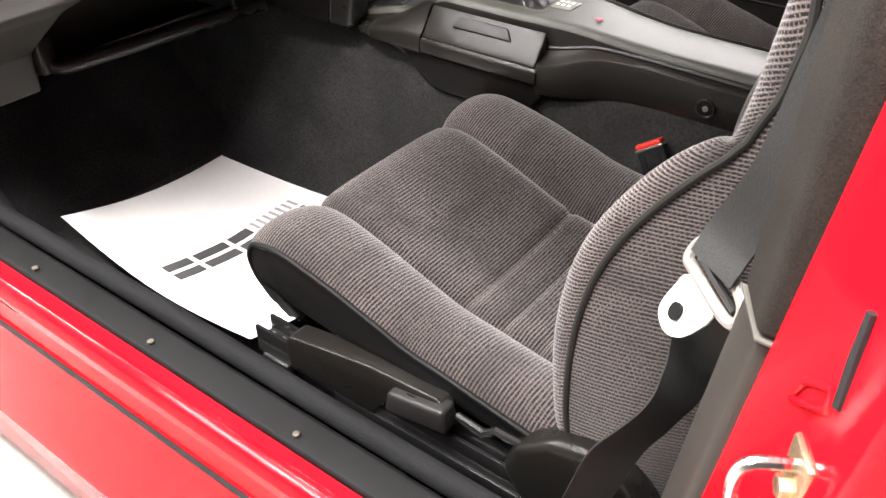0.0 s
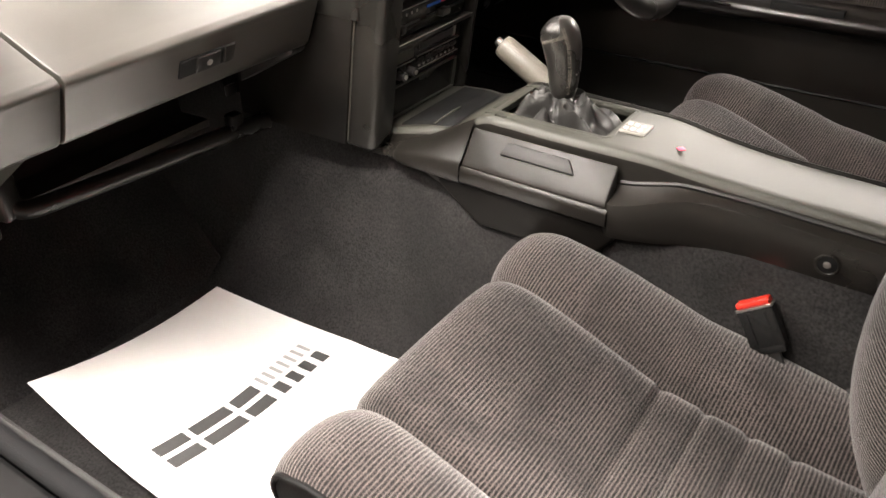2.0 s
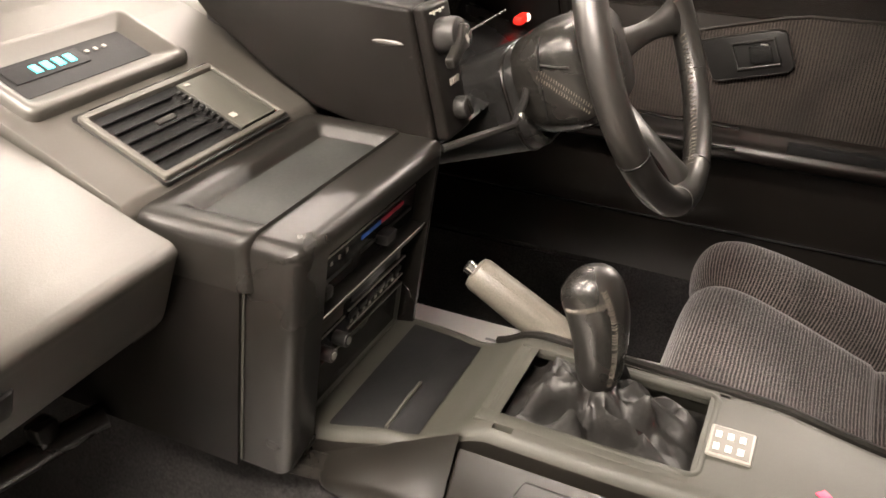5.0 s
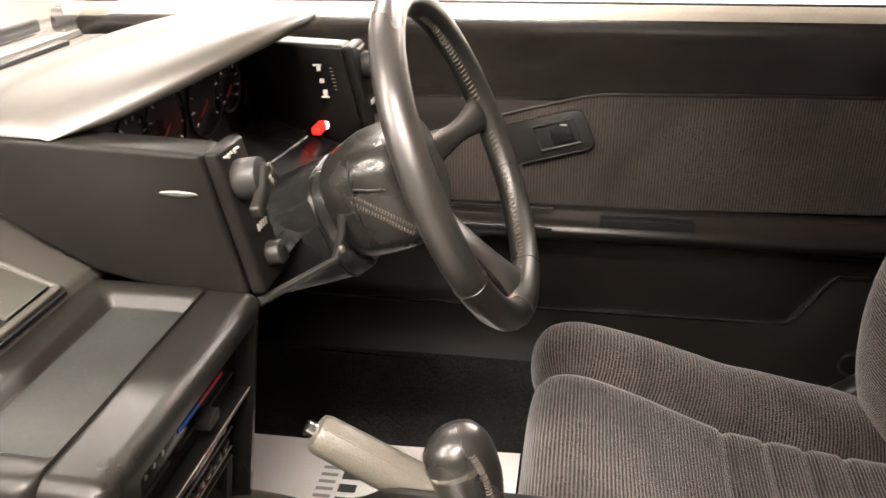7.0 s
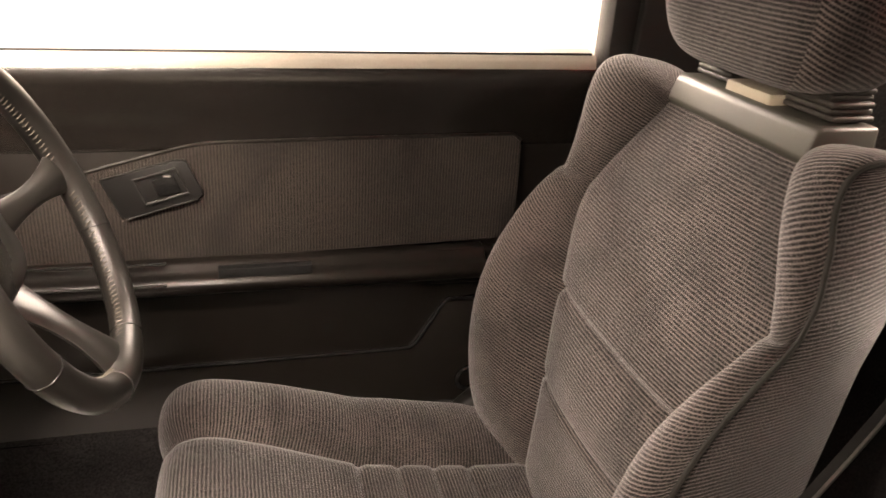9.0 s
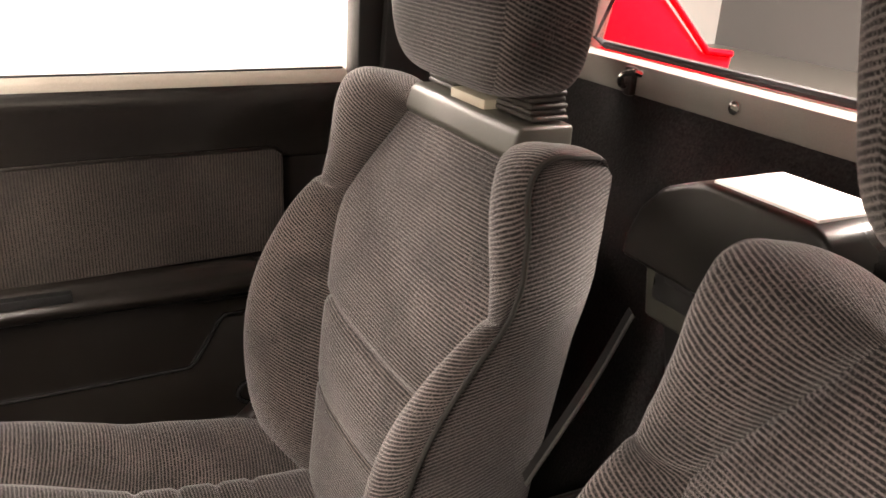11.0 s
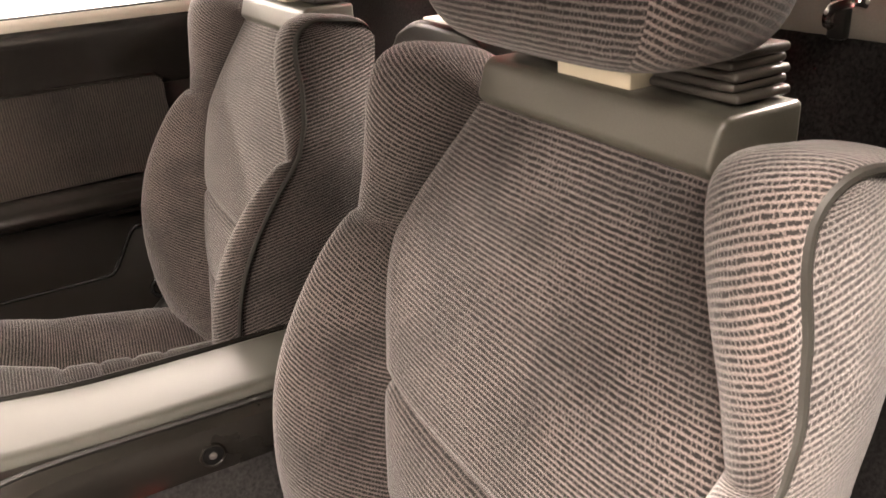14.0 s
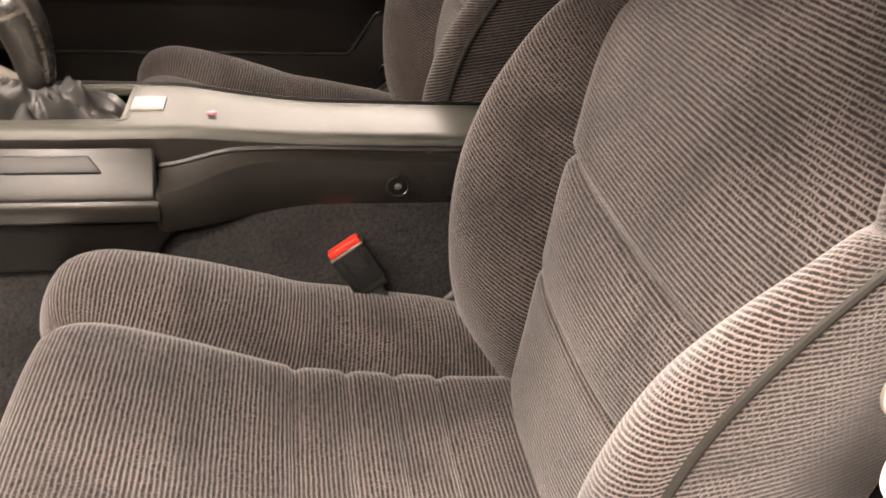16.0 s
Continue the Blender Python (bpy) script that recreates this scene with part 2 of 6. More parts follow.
CYANGLOW = glow("lit_cyan_digits", (0.02, 0.75, 0.85), 0.9)

GLASS = bpy.data.materials.new("clear_glass")
GLASS.use_nodes = True
_g = GLASS.node_tree.nodes["Principled BSDF"]
_g.inputs["Transmission Weight"].default_value = 1.0
_g.inputs["Roughness"].default_value = 0.0
_g.inputs["IOR"].default_value = 1.05

# ---------------------------------------------------------------- mesh tools


def thing(name, at, label, category, group="", kind=""):
    ob = new(name)
    ob.location = at
    ob.empty_display_size = 0.05
    return tagged(ob, label, category, group, kind)


def shade(me, angle=38):
    me.polygons.foreach_set("use_smooth", [True] * len(me.polygons))
    me.set_sharp_from_angle(angle=radians(angle))


def part(name, bm, mat, parent=None, label="", angle=38):
    me = bpy.data.meshes.new(name)
    bm.to_mesh(me)
    bm.free()
    me.materials.append(mat)
    shade(me, angle)
    ob = new(name, me)
    if parent is not None:
        ob.parent = parent
        if parent.type == "EMPTY":
            ob.matrix_parent_inverse = Matrix.Translation(-Vector(parent.location))
    if label:
        ob["label"] = label
    return ob


def structure(name, bm, mat, label, category):
    return tagged(part(name, bm, mat), label, category, kind="structure")


def turned(bm, m):
    bmesh.ops.transform(bm, matrix=m, verts=bm.verts)
    return bm


def rbox(lo, hi, r=0.003, seg=2):
    bm = bmesh.new()
    bmesh.ops.create_cube(bm, size=1)
    c = [(a + b) / 2 for a, b in zip(lo, hi)]
    s = [abs(b - a) for a, b in zip(lo, hi)]
    for v in bm.verts:
        v.co = Vector([c[i] + v.co[i] * s[i] for i in range(3)])
    r = min(r, 0.45 * min(s))
    if r > 0:
        bmesh.ops.bevel(bm, geom=list(bm.edges), offset=r, segments=seg, profile=0.5, affect="EDGES")
    return bm


def prism(poly, axis, a, b, r=0.003, seg=2):
    """A flat outline run from a to b along an axis; the outline is given in the other two axes, in their order."""
    bm = bmesh.new()
    i = "xyz".index(axis)

    def at(p, w):
        q = list(p)
        q.insert(i, w)
        return bm.verts.new(q)

    lo = [at(p, a) for p in poly]
    hi = [at(p, b) for p in poly]
    n = len(poly)
    bm.faces.new(lo)
    bm.faces.new(hi[::-1])
    for k in range(n):
        bm.faces.new((lo[k], hi[k], hi[(k + 1) % n], lo[(k + 1) % n]))
    bmesh.ops.recalc_face_normals(bm, faces=bm.faces)
    if r > 0:
        bmesh.ops.bevel(bm, geom=list(bm.edges), offset=r, segments=seg, profile=0.5, affect="EDGES", clamp_overlap=True)
    return bm


def spline(pts, n):
    """n points along a smooth curve through pts."""
    p = [Vector(q) for q in pts]
    p = [p[0] * 2 - p[1]] + p + [p[-1] * 2 - p[-2]]
    out = []
    m = len(p) - 3
    for k in range(n):
        f = k / (n - 1) * m
        i = min(int(f), m - 1)
        t = f - i
        a, b, c, d = p[i:i + 4]
        out.append(0.5 * (2 * b + (c - a) * t + (2 * a - 5 * b + 4 * c - d) * t * t + (3 * b - a - 3 * c + d) * t ** 3))
    return out


def tube(path, r, n=10, closed=False, flat=1.0):
    """A round bar along a path; r may be one radius or one for each point."""
    bm = bmesh.new()
    p = [Vector(q) for q in path]
    m = len(p)
    rad = r if isinstance(r, (list, tuple)) else [r] * m
    rings = []
    side = None
    for k in range(m):
        a = p[(k - 1) % m] if (closed or k) else p[0]
        b = p[(k + 1) % m] if (closed or k < m - 1) else p[-1]
        d = (b - a).normalized()
        if side is None:
            side = d.orthogonal().normalized()
        side = (side - d * side.dot(d)).normalized()
        up = d.cross(side)
        rings.append([bm.verts.new(p[k] + rad[k] * (math.cos(t) * side + flat * math.sin(t) * up))
                      for t in [2 * math.pi * j / n for j in range(n)]])
    for k in range(m if closed else m - 1):
        A, B = rings[k], rings[(k + 1) % m]
        for j in range(n):
            bm.faces.new((A[j], A[(j + 1) % n], B[(j + 1) % n], B[j]))
    if not closed:
        bm.faces.new(rings[0][::-1])
        bm.faces.new(rings[-1])
    bmesh.ops.recalc_face_normals(bm, faces=bm.faces)
    return bm


def sheet(rows, uv=True, thick=0.0, closed=False):
    """A skin over rows of points, with cloth coordinates in metres along and across the rows."""
    bm = bmesh.new()
    lay = bm.loops.layers.uv.new("cloth")
    V = [[bm.verts.new(p) for p in r] for r in rows]
    m, n = len(rows), len(rows[0])
    vlen = [0.0]
    mid = n // 2
    for k in range(1, m):
        vlen.append(vlen[-1] + max((Vector(rows[k][j]) - Vector(rows[k - 1][j])).length for j in (0, mid, n - 1)))
    ulen = []
    for k in range(m):
        u = [0.0]
        for j in range(1, n):
            u.append(u[-1] + (Vector(rows[k][j]) - Vector(rows[k][j - 1])).length)
        c = u[-1] / 2
        ulen.append([x - c for x in u])
    for k in range(m - 1):
        for j in range(n - 1):
            ids = ((k, j), (k, j + 1), (k + 1, j + 1), (k + 1, j))
            try:
                f = bm.faces.new([V[a][b] for a, b in ids])
            except ValueError:
                continue
            for lp, (a, b) in zip(f.loops, ids):
                lp[lay].uv = (ulen[a][b], vlen[a])
    if thick:
        solidify(bm, thick)
    return bm


def solidify(bm, t):
    bmesh.ops.recalc_face_normals(bm, faces=bm.faces)
    bmesh.ops.solidify(bm, geom=list(bm.faces), thickness=t)


def disc(c, r, depth, axis, n=24, bev=0.001):
    """A short round bar centred at c along axis."""
    bm = bmesh.new()
    bmesh.ops.create_cone(bm, cap_ends=True, segments=n, radius1=r, radius2=r, depth=depth)
    if bev:
        rim = [e for e in bm.edges if abs(e.verts[0].co.z - e.verts[1].co.z) < 1e-6 and e.calc_face_angle(0) > 1]
        bmesh.ops.bevel(bm, geom=rim, offset=min(bev, depth * 0.45), segments=2, profile=0.5, affect="EDGES")
    q = Vector(axis).to_track_quat("Z", "Y").to_matrix().to_4x4()
    return turned(bm, Matrix.Translation(c) @ q)


def interp(tab, t):
    for (a, *p), (b, *q) in zip(tab, tab[1:]):
        if t <= b:
            f = 0 if b == a else max(0.0, (t - a) / (b - a))
            return [x + (y - x) * f for x, y in zip(p, q)]
    return list(tab[-1][1:])


YC = 1.082                       # the car's middle line
SEAT = 0.337                     # each seat's middle, from that line

# ---------------------------------------------------------------- showroom
GROUND = -0.27
structure("ground", rbox((-6, -5, GROUND - 0.1), (7, 8, GROUND), 0), SHOPFLOOR, "pale painted showroom floor with faint scuffs", "floor")
structure("wall_north", rbox((-6.1, -5, GROUND), (-6, 8, 2.7), 0), WALLPAINT, "plain white painted showroom wall", "wall")
# South and west walls and ceiling are darkened to shape the light.
structure("wall_south", rbox((7, -5, GROUND), (7.1, 8, 2.7), 0), DIMWALL, "showroom wall, kept dark to cut its reflection", "wall")
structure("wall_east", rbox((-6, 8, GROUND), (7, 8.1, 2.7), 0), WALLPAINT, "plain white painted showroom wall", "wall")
structure("wall_west", rbox((-6, -5.1, GROUND), (7, -5, 2.7), 0), WESTPAINT, "unseen showroom wall, kept dark to limit bounced light", "wall")
structure("ceiling", rbox((-6, -5, 2.7), (7, 8, 2.8), 0), DIMWALL, "unseen showroom ceiling, kept dark to limit bounced light", "ceiling")
# Housings and glowing diffusers for the added strips, out of view.
for lx, ly, watts in LAMPS:
    fx = thing("added_ceiling_light", (lx, ly, 2.7), "unseen ceiling strip light, added to light the car", "ceiling light", "showroom lights")
    part("housing", rbox((lx - 0.95, ly - 0.2, 2.62), (lx + 0.95, ly + 0.2, 2.699), 0.01), WALLPAINT, fx)
    part("diffuser", rbox((lx - 0.92, ly - 0.18, 2.59), (lx + 0.92, ly + 0.18, 2.618), 0.008), LAMPGLOW, fx, "lit milky diffuser")

# ---------------------------------------------------------------- car body
car = thing("sports_car", (-0.5, YC, GROUND), "red two-seat sports car with black sill trim", "car")


# sill: outer skin, groove strip, scuff plate, seal, carpet edge
skin = [(0.30, -0.20), (0.295, -0.10), (0.312, -0.02), (0.322, 0.04), (0.330, 0.078), (0.326, 0.082), (0.330, 0.088), (0.333, 0.118),
        (0.331, 0.135), (0.336, 0.147), (0.346, 0.153), (0.353, 0.150), (0.372, 0.152), (0.405, 0.150), (0.405, -0.20)]
part("sill_panel", prism(skin, "x", -1.62, 0.10, 0.002), RED, car, "glossy red painted sill")
part("groove_strip", prism([(0.3268, 0.074), (0.3295, 0.079), (0.3295, 0.085), (0.3268, 0.088), (0.325, 0.081)], "x", -1.62, 0.1, 0.0005), RUBBER, car, "thin grey rubber strip in the sill groove")
plate = part("scuff_plate", prism([(0.366, 0.150), (0.366, 0.157), (0.369, 0.1600), (0.404, 0.162), (0.410, 0.158), (0.410, 0.15)], "x", -1.35, -0.03, 0.001), MATTE, car, "black plastic scuff plate with rivets")
for x in (-0.965, -0.719, -0.475, -0.23):
    part("rivet", disc((x, 0.379, 0.1630), 0.0042, 0.004, (0, 0, 1), 14), RIVET, plate, "tarnished rivet")
sy = 0.424
part("door_seal", tube(spline([(-1.45, sy, 0.40), (-1.38, sy, 0.2), (-1.3, sy, 0.168), (-0.7, sy, 0.166), (-0.14, sy, 0.168), (-0.085, sy, 0.21)], 40), 0.0135, 12), SEALFUZZ, car, "fuzzy dark grey door seal")

part("floor_pan", rbox((-1.62, 0.45, -0.06), (0.12, 1.80, -0.01), 0.004), BLACK, car)

# floor carpet with raised edges, tunnel, toe board, rear bulkhead
ys = [0.43, 0.44, 0.455, 0.462, 0.48, 0.495, 0.51, 0.6, 0.7, 0.8, 0.90, 0.94, 0.968, 0.985, 0.998, 1.010]
zs = [0.150, 0.148, 0.132, 0.118, 0.075, 0.035, 0.012, 0.008, 0.008, 0.008, 0.010, 0.04, 0.13, 0.22, 0.29, 0.335]
inner = list(zip(ys, zs))
prof = inner + [(YC, 0.345)] + [(2 * YC - y, z) for y, z in reversed(inner) if y > 0.55] + [(1.66, 0.010), (1.70, 0.020), (1.74, 0.05), (1.765, 0.09), (1.785, 0.14)]
xs = [-1.62, -1.5, -1.42, -1.36, -1.31, -1.25, -1.1, -0.95, -0.8, -0.65, -0.5, -0.35, -0.2, -0.05, 0.05, 0.12]
rows = []
for x in xs:
    lift = max(0.0, (-1.25 - x)) * 1.15
    rows.append([(x, y, max(z, min(z + lift, 0.42)) + 0.003 * noise.noise((x * 7, y * 7, 1.5))) for y, z in prof])
part("floor_carpet", sheet(rows), CARPET, car, "black pile carpet over floor and tunnel")
part("toe_board", prism([(-1.45, 0.16), (-1.62, 0.5), (-1.66, 0.5), (-1.62, 0.1)], "y", 0.43, 2 * YC - 0.43, 0.002), CARPET, car)
part("bulkhead_carpet", prism([(0.06, 0.0), (0.12, 0.35), (0.198, 0.700), (0.203, 0.716), (0.23, 0.716), (0.23, 0.0)], "y", 0.42, 2 * YC - 0.42, 0.004), CARPET, car, "black carpeted rear bulkhead")
for side in (0, 1):
    f = (lambda y: y) if side == 0 else (lambda y: 2 * YC - y)
    part("kick_panel", rbox((-1.62, f(0.425), 0.0), (-1.30, f(0.445), 0.56), 0.004), CARPET, car)
    part("rear_quarter_trim", prism([(-0.03, 0.15), (-0.01, 0.70), (0.0, 0.98), (0.26, 0.93), (0.26, 0.15)], "y", f(0.385), f(0.425), 0.004), DARK, car, "dark plastic quarter trim")

# rear window ledge, frame, deck and buttress
part("window_ledge", rbox((0.20, 0.42, 0.712), (0.245, 2 * YC - 0.42, 0.751), 0.004), TRIMGREY, car, "pale grey ledge under the rear window")
part("rear_window_seal", tube([(0.245, 0.60, 0.757), (0.245, 1.55, 0.757), (0.245, 1.58, 0.765), (0.29, 1.53, 0.94), (0.29, 0.63, 0.94), (0.245, 0.57, 0.765)], 0.006, 8, closed=True), RUBBER, car, "black rubber rear window seal")
for side in (0, 1):
    f = (lambda y: y) if side == 0 else (lambda y: 2 * YC - y)
    part("rear_pillar", prism([(f(0.42), 0.70), (f(0.585), 0.748), (f(0.635), 0.95), (f(0.55), 1.0), (f(0.42), 1.0)], "x", 0.235, 0.262, 0.003), TRIMGREY, car)
glass = part("rear_window_glass", rbox((0.252, 0.59, 0.752), (0.256, 2 * YC - 0.59, 0.95), 0), GLASS, car, "clear rear window glass")
glass.visible_shadow = False
part("engine_deck", prism([(0.262, 0.55), (0.27, 0.56), (0.8, 0.55), (1.3, 0.52), (1.32, 0.2), (0.262, 0.2)], "y", 0.45, 2 * YC - 0.45, 0.006), RED, car, "red engine lid")
for side in (0, 1):
    f = (lambda y: y) if side == 0 else (lambda y: 2 * YC - y)
    b = part("buttress", prism([(0.27, 0.60), (0.66, 0.62), (0.672, 0.705), (0.60, 0.712), (0.50, 0.80), (0.30, 0.95), (0.27, 0.96)], "y", f(0.35), f(0.445), 0.006), RED, car, "red rear buttress")
    part("edge_trim", tube([(0.668, f(0.444), 0.709), (0.606, f(0.444), 0.716), (0.51, f(0.444), 0.803), (0.31, f(0.444), 0.953)], 0.006, 8), RED, b)
    part("quarter_panel", prism([(0.02, -0.20), (0.02, 0.66), (0.06, 0.70), (0.28, 0.70), (0.42, 0.60), (1.3, 0.46), (1.35, 0.0), (1.2, -0.15), (0.98, -0.02), (0.86, 0.08), (0.7, 0.08), (0.58, -0.02), (0.48, -0.20)], "y", f(0.25), f(0.35), 0.01), RED, car, "red rear wing")

# passenger-side door jamb at the B pillar, which leans back as it rises


def raked(bm, slope=0.095, at=0.612):
    """Leans an upright moulding with the pillar: its foot stands further forward."""
    for v in bm.verts:
        v.co.x += slope * (v.co.z - at) - 0.005
    return bm


part("jamb_panel", raked(prism([(0.0, 0.275), (-0.040, 0.345), (-0.030, 0.36), (0.06, 0.36), (0.06, 0.25), (0.015, 0.25)], "z", 0.10, 0.74, 0.006, 3)), RED, car, "glossy red door jamb")
pt = part("pillar_trim", raked(prism([(-0.066, 0.385), (-0.046, 0.348), (-0.030, 0.350), (0.02, 0.40), (-0.03, 0.40)], "z", 0.12, 0.545, 0.005, 3)), PILLAR, car, "dark grey door aperture trim")
part("upper_felt", raked(prism([(-0.068, 0.387), (-0.047, 0.346), (-0.028, 0.346), (0.02, 0.402), (-0.03, 0.402)], "z", 0.548, 0.98, 0.005, 3), 0.0255, 0.784), FELT, pt, "brown felt above the trim joint")
part("trim_joint", raked(prism([(-0.069, 0.387), (-0.047, 0.345), (-0.028, 0.345), (0.0, 0.38)], "z", 0.5455, 0.5475, 0.0006)), LOOPGREY, pt, "pale worn joint edge")
part("jamb_rubber", tube([(-0.0105, 0.2845, 0.630), (-0.0100, 0.282, 0.610), (-0.0088, 0.2775, 0.586)], [0.0022, 0.0028, 0.0028], 8), RUBBER, car, "short black rubber buffer")
corner = [Vector((-0.0297, 0.3075, 0.5535)), Vector((-0.0251, 0.302, 0.572)), Vector((-0.0126, 0.283, 0.589)), Vector((-0.0121, 0.2815, 0.577))]
loop = []
for k in range(4):
    a, b, c = corner[k - 1], corner[k], corner[(k + 1) % 4]
    loop += [b.lerp(a, 0.28), b.lerp(a, 0.10).lerp(b.lerp(c, 0.10), 0.5), b.lerp(c, 0.28)]
part("jamb_loop", tube(loop, 0.0022, 8, closed=True), RED, car, "raised red loop pressed in the jamb")
sp, sn = Vector((-0.0135, 0.280, 0.530)), Vector((-0.87, -0.5, 0))
st = part("striker_plate", turned(rbox((-0.003, -0.012, -0.022), (0.003, 0.012, 0.024), 0.002), Matrix.Translation(sp) @ Matrix.Rotation(radians(30), 4, "Z")), ZINC, car, "zinc-plated door striker")
part("striker_loop", tube(spline([sp + sn * a + Vector((0, 0, b)) for a, b in ((0.0, 0.015), (0.012, 0.015), (0.022, 0.013), (0.026, 0.006), (0.026, -0.008), (0.021, -0.015), (0.0, -0.016))], 36), 0.0034, 8), CHROME, st)
part("striker_bolt", disc(sp + sn * 0.005, 0.006, 0.006, tuple(sn), 6), ZINC, st)

# roof, pillars and windscreen
part("roof_front", rbox((-0.63, 0.43, 0.985), (-0.52, 2 * YC - 0.43, 1.02), 0.008), RED, car, "red windscreen header")
part("roof_rear", prism([(-0.05, 0.99), (-0.05, 1.022), (0.30, 0.985), (0.31, 0.965)], "y", 0.42, 2 * YC - 0.42, 0.006), RED, car, "red rear roof panel")
part("roof_panel", rbox((-0.53, 0.43, 0.995), (-0.04, 2 * YC - 0.43, 1.022), 0.008), RED, car, "red roof panel")
part("headlining", rbox((-0.61, 0.45, 0.982), (-0.02, 2 * YC - 0.45, 0.994), 0.004), HEADLINER, car, "grey headlining")
for side in (0, 1):
    f = (lambda y: y) if side == 0 else (lambda y: 2 * YC - y)
    part("windscreen_pillar", tube([(-1.47, f(0.31), 0.60), (-1.0, f(0.40), 0.84), (-0.62, f(0.44), 1.0)], 0.026, 10), BLACK, car, "black windscreen pillar")
    part("roof_rail", tube([(-0.62, f(0.44), 1.0), (-0.2, f(0.43), 1.01), (0.02, f(0.42), 0.995), (0.1, f(0.41), 0.93)], 0.022, 10), BLACK, car)
ws = bmesh.new()
vs = [ws.verts.new(p) for p in ((-1.365, 0.38, 0.645), (-1.365, 2 * YC - 0.38, 0.645), (-0.62, 2 * YC - 0.46, 1.0), (-0.62, 0.46, 1.0))]
ws.faces.new(vs)
solidify(ws, 0.005)
g = part("windscreen_glass", ws, GLASS, car, "clear windscreen glass")
g.visible_shadow = False
part("cowl_panel", prism([(-1.374, 0.60), (-1.376, 0.648), (-1.40, 0.652), (-1.425, 0.646), (-1.46, 0.640), (-1.60, 0.60), (-1.60, 0.56)], "y", 0.34, 2 * YC - 0.34, 0.003), TRIMGREY, car, "grey scuttle panel under the windscreen")
part("scuttle_slot", rbox((-1.445, 0.40, 0.640), (-1.428, 2 * YC - 0.40, 0.648), 0.002), BLACK, car, "black slot under the wipers")
part("glass_gutter", rbox((-1.375, 0.40, 0.60), (-1.346, 2 * YC - 0.40, 0.640), 0.002), BLACK, car, "black gutter at the foot of the windscreen")
rows = []
for i in range(12):
    x = -1.455 - 1.14 * i / 11
    rows.append([(x, 0.30 + (2 * YC - 0.60) * j / 12, 0.640 - 0.16 * (i / 11) ** 1.6 - 0.03 * abs(j / 6 - 1) ** 2.5) for j in range(13)])
part("bonnet", sheet(rows, thick=-0.02), RED, car, "glossy red bonnet")
part("front_wing", prism([(-1.62, -0.2), (-1.62, 0.6), (-2.6, 0.45), (-2.65, 0.1), (-2.5, -0.1), (-2.3, 0.08), (-2.1, 0.08), (-1.92, -0.2)], "y", 0.25, 0.31, 0.01), RED, car, "red front wing")
part("front_wing", prism([(-1.62, -0.2), (-1.62, 0.6), (-2.6, 0.45), (-2.65, 0.1), (-2.5, -0.1), (-2.3, 0.08), (-2.1, 0.08), (-1.92, -0.2)], "y", 2 * YC - 0.31, 2 * YC - 0.25, 0.01), RED, car, "red front wing")
part("nose_panel", prism([(-2.58, -0.1), (-2.70, 0.0), (-2.72, 0.25), (-2.58, 0.46)], "y", 0.28, 2 * YC - 0.28, 0.02), RED, car)
part("tail_panel", prism([(1.30, -0.1), (1.38, 0.0), (1.38, 0.5), (1.30, 0.62)], "y", 0.28, 2 * YC - 0.28, 0.02), RED, car)
for wx in (-2.2, 0.78):
    for wy in (0.36, 2 * YC - 0.36):
        w = part("wheel", disc((wx, wy, GROUND + 0.27), 0.27, 0.18, (0, 1, 0), 32, 0.02), RUBBER, car, "black tyre on a steel wheel")
        part("rim", disc((wx, wy, GROUND + 0.27), 0.16, 0.19, (0, 1, 0), 24, 0.01), STEEL, w)
wiper = thing("windscreen_wiper", (-1.43, 1.3, 0.65), "black windscreen wiper resting on the scuttle", "wiper")
part("arm", tube([(-1.47, 0.95, 0.662), (-1.44, 1.25, 0.675), (-1.42, 1.5, 0.668)], 0.006, 8), DARK, wiper)
part("blade", rbox((-1.418, 1.22, 0.654), (-1.408, 1.75, 0.672), 0.003), RUBBER, wiper)

# ---------------------------------------------------------------- seats
# rows of the backrest: seam point x, z; way out nx, nz; half width of the middle panel; how far the side wing stands out
BACK = [
    (-0.200, 0.150, -0.93, -0.36, 0.115, 0.008),
    (-0.200, 0.185, -0.97, -0.22, 0.116, 0.028),
    (-0.195, 0.225, -1.0, 0.00, 0.120, 0.048),
    (-0.188, 0.270, -1.0, 0.00, 0.127, 0.062),
    (-0.178, 0.330, -1.0, 0.02, 0.139, 0.074),
    (-0.168, 0.390, -0.99, 0.05, 0.153, 0.077),
    (-0.156, 0.440, -0.97, 0.14, 0.165, 0.072),
    (-0.143, 0.485, -0.93, 0.30, 0.184, 0.058),
    (-0.130, 0.520, -0.88, 0.45, 0.199, 0.044),
    (-0.121, 0.545, -0.86, 0.50, 0.201, 0.028),
    (-0.116, 0.556, -0.96, 0.20, 0.200, 0.020),
    (-0.112, 0.566, -1.0, -0.05, 0.195, 0.021),
    (-0.100, 0.595, -1.0, 0.00, 0.180, 0.029),
    (-0.084, 0.630, -1.0, 0.02, 0.160, 0.042),
    (-0.069, 0.660, -0.98, 0.12, 0.143, 0.053),
    (-0.060, 0.680, -0.92, 0.36, 0.131, 0.054),
    (-0.056, 0.688, -0.76, 0.65, 0.128, 0.043),
    (-0.048, 0.691, -0.35, 0.93, 0.128, 0.026),
    (-0.032, 0.693, 0.0, 1.0, 0.128, 0.018),
    (-0.016, 0.691, 0.45, 0.9, 0.128, 0.012),
    (-0.006, 0.682, 0.85, 0.5, 0.128, 0.006),
]
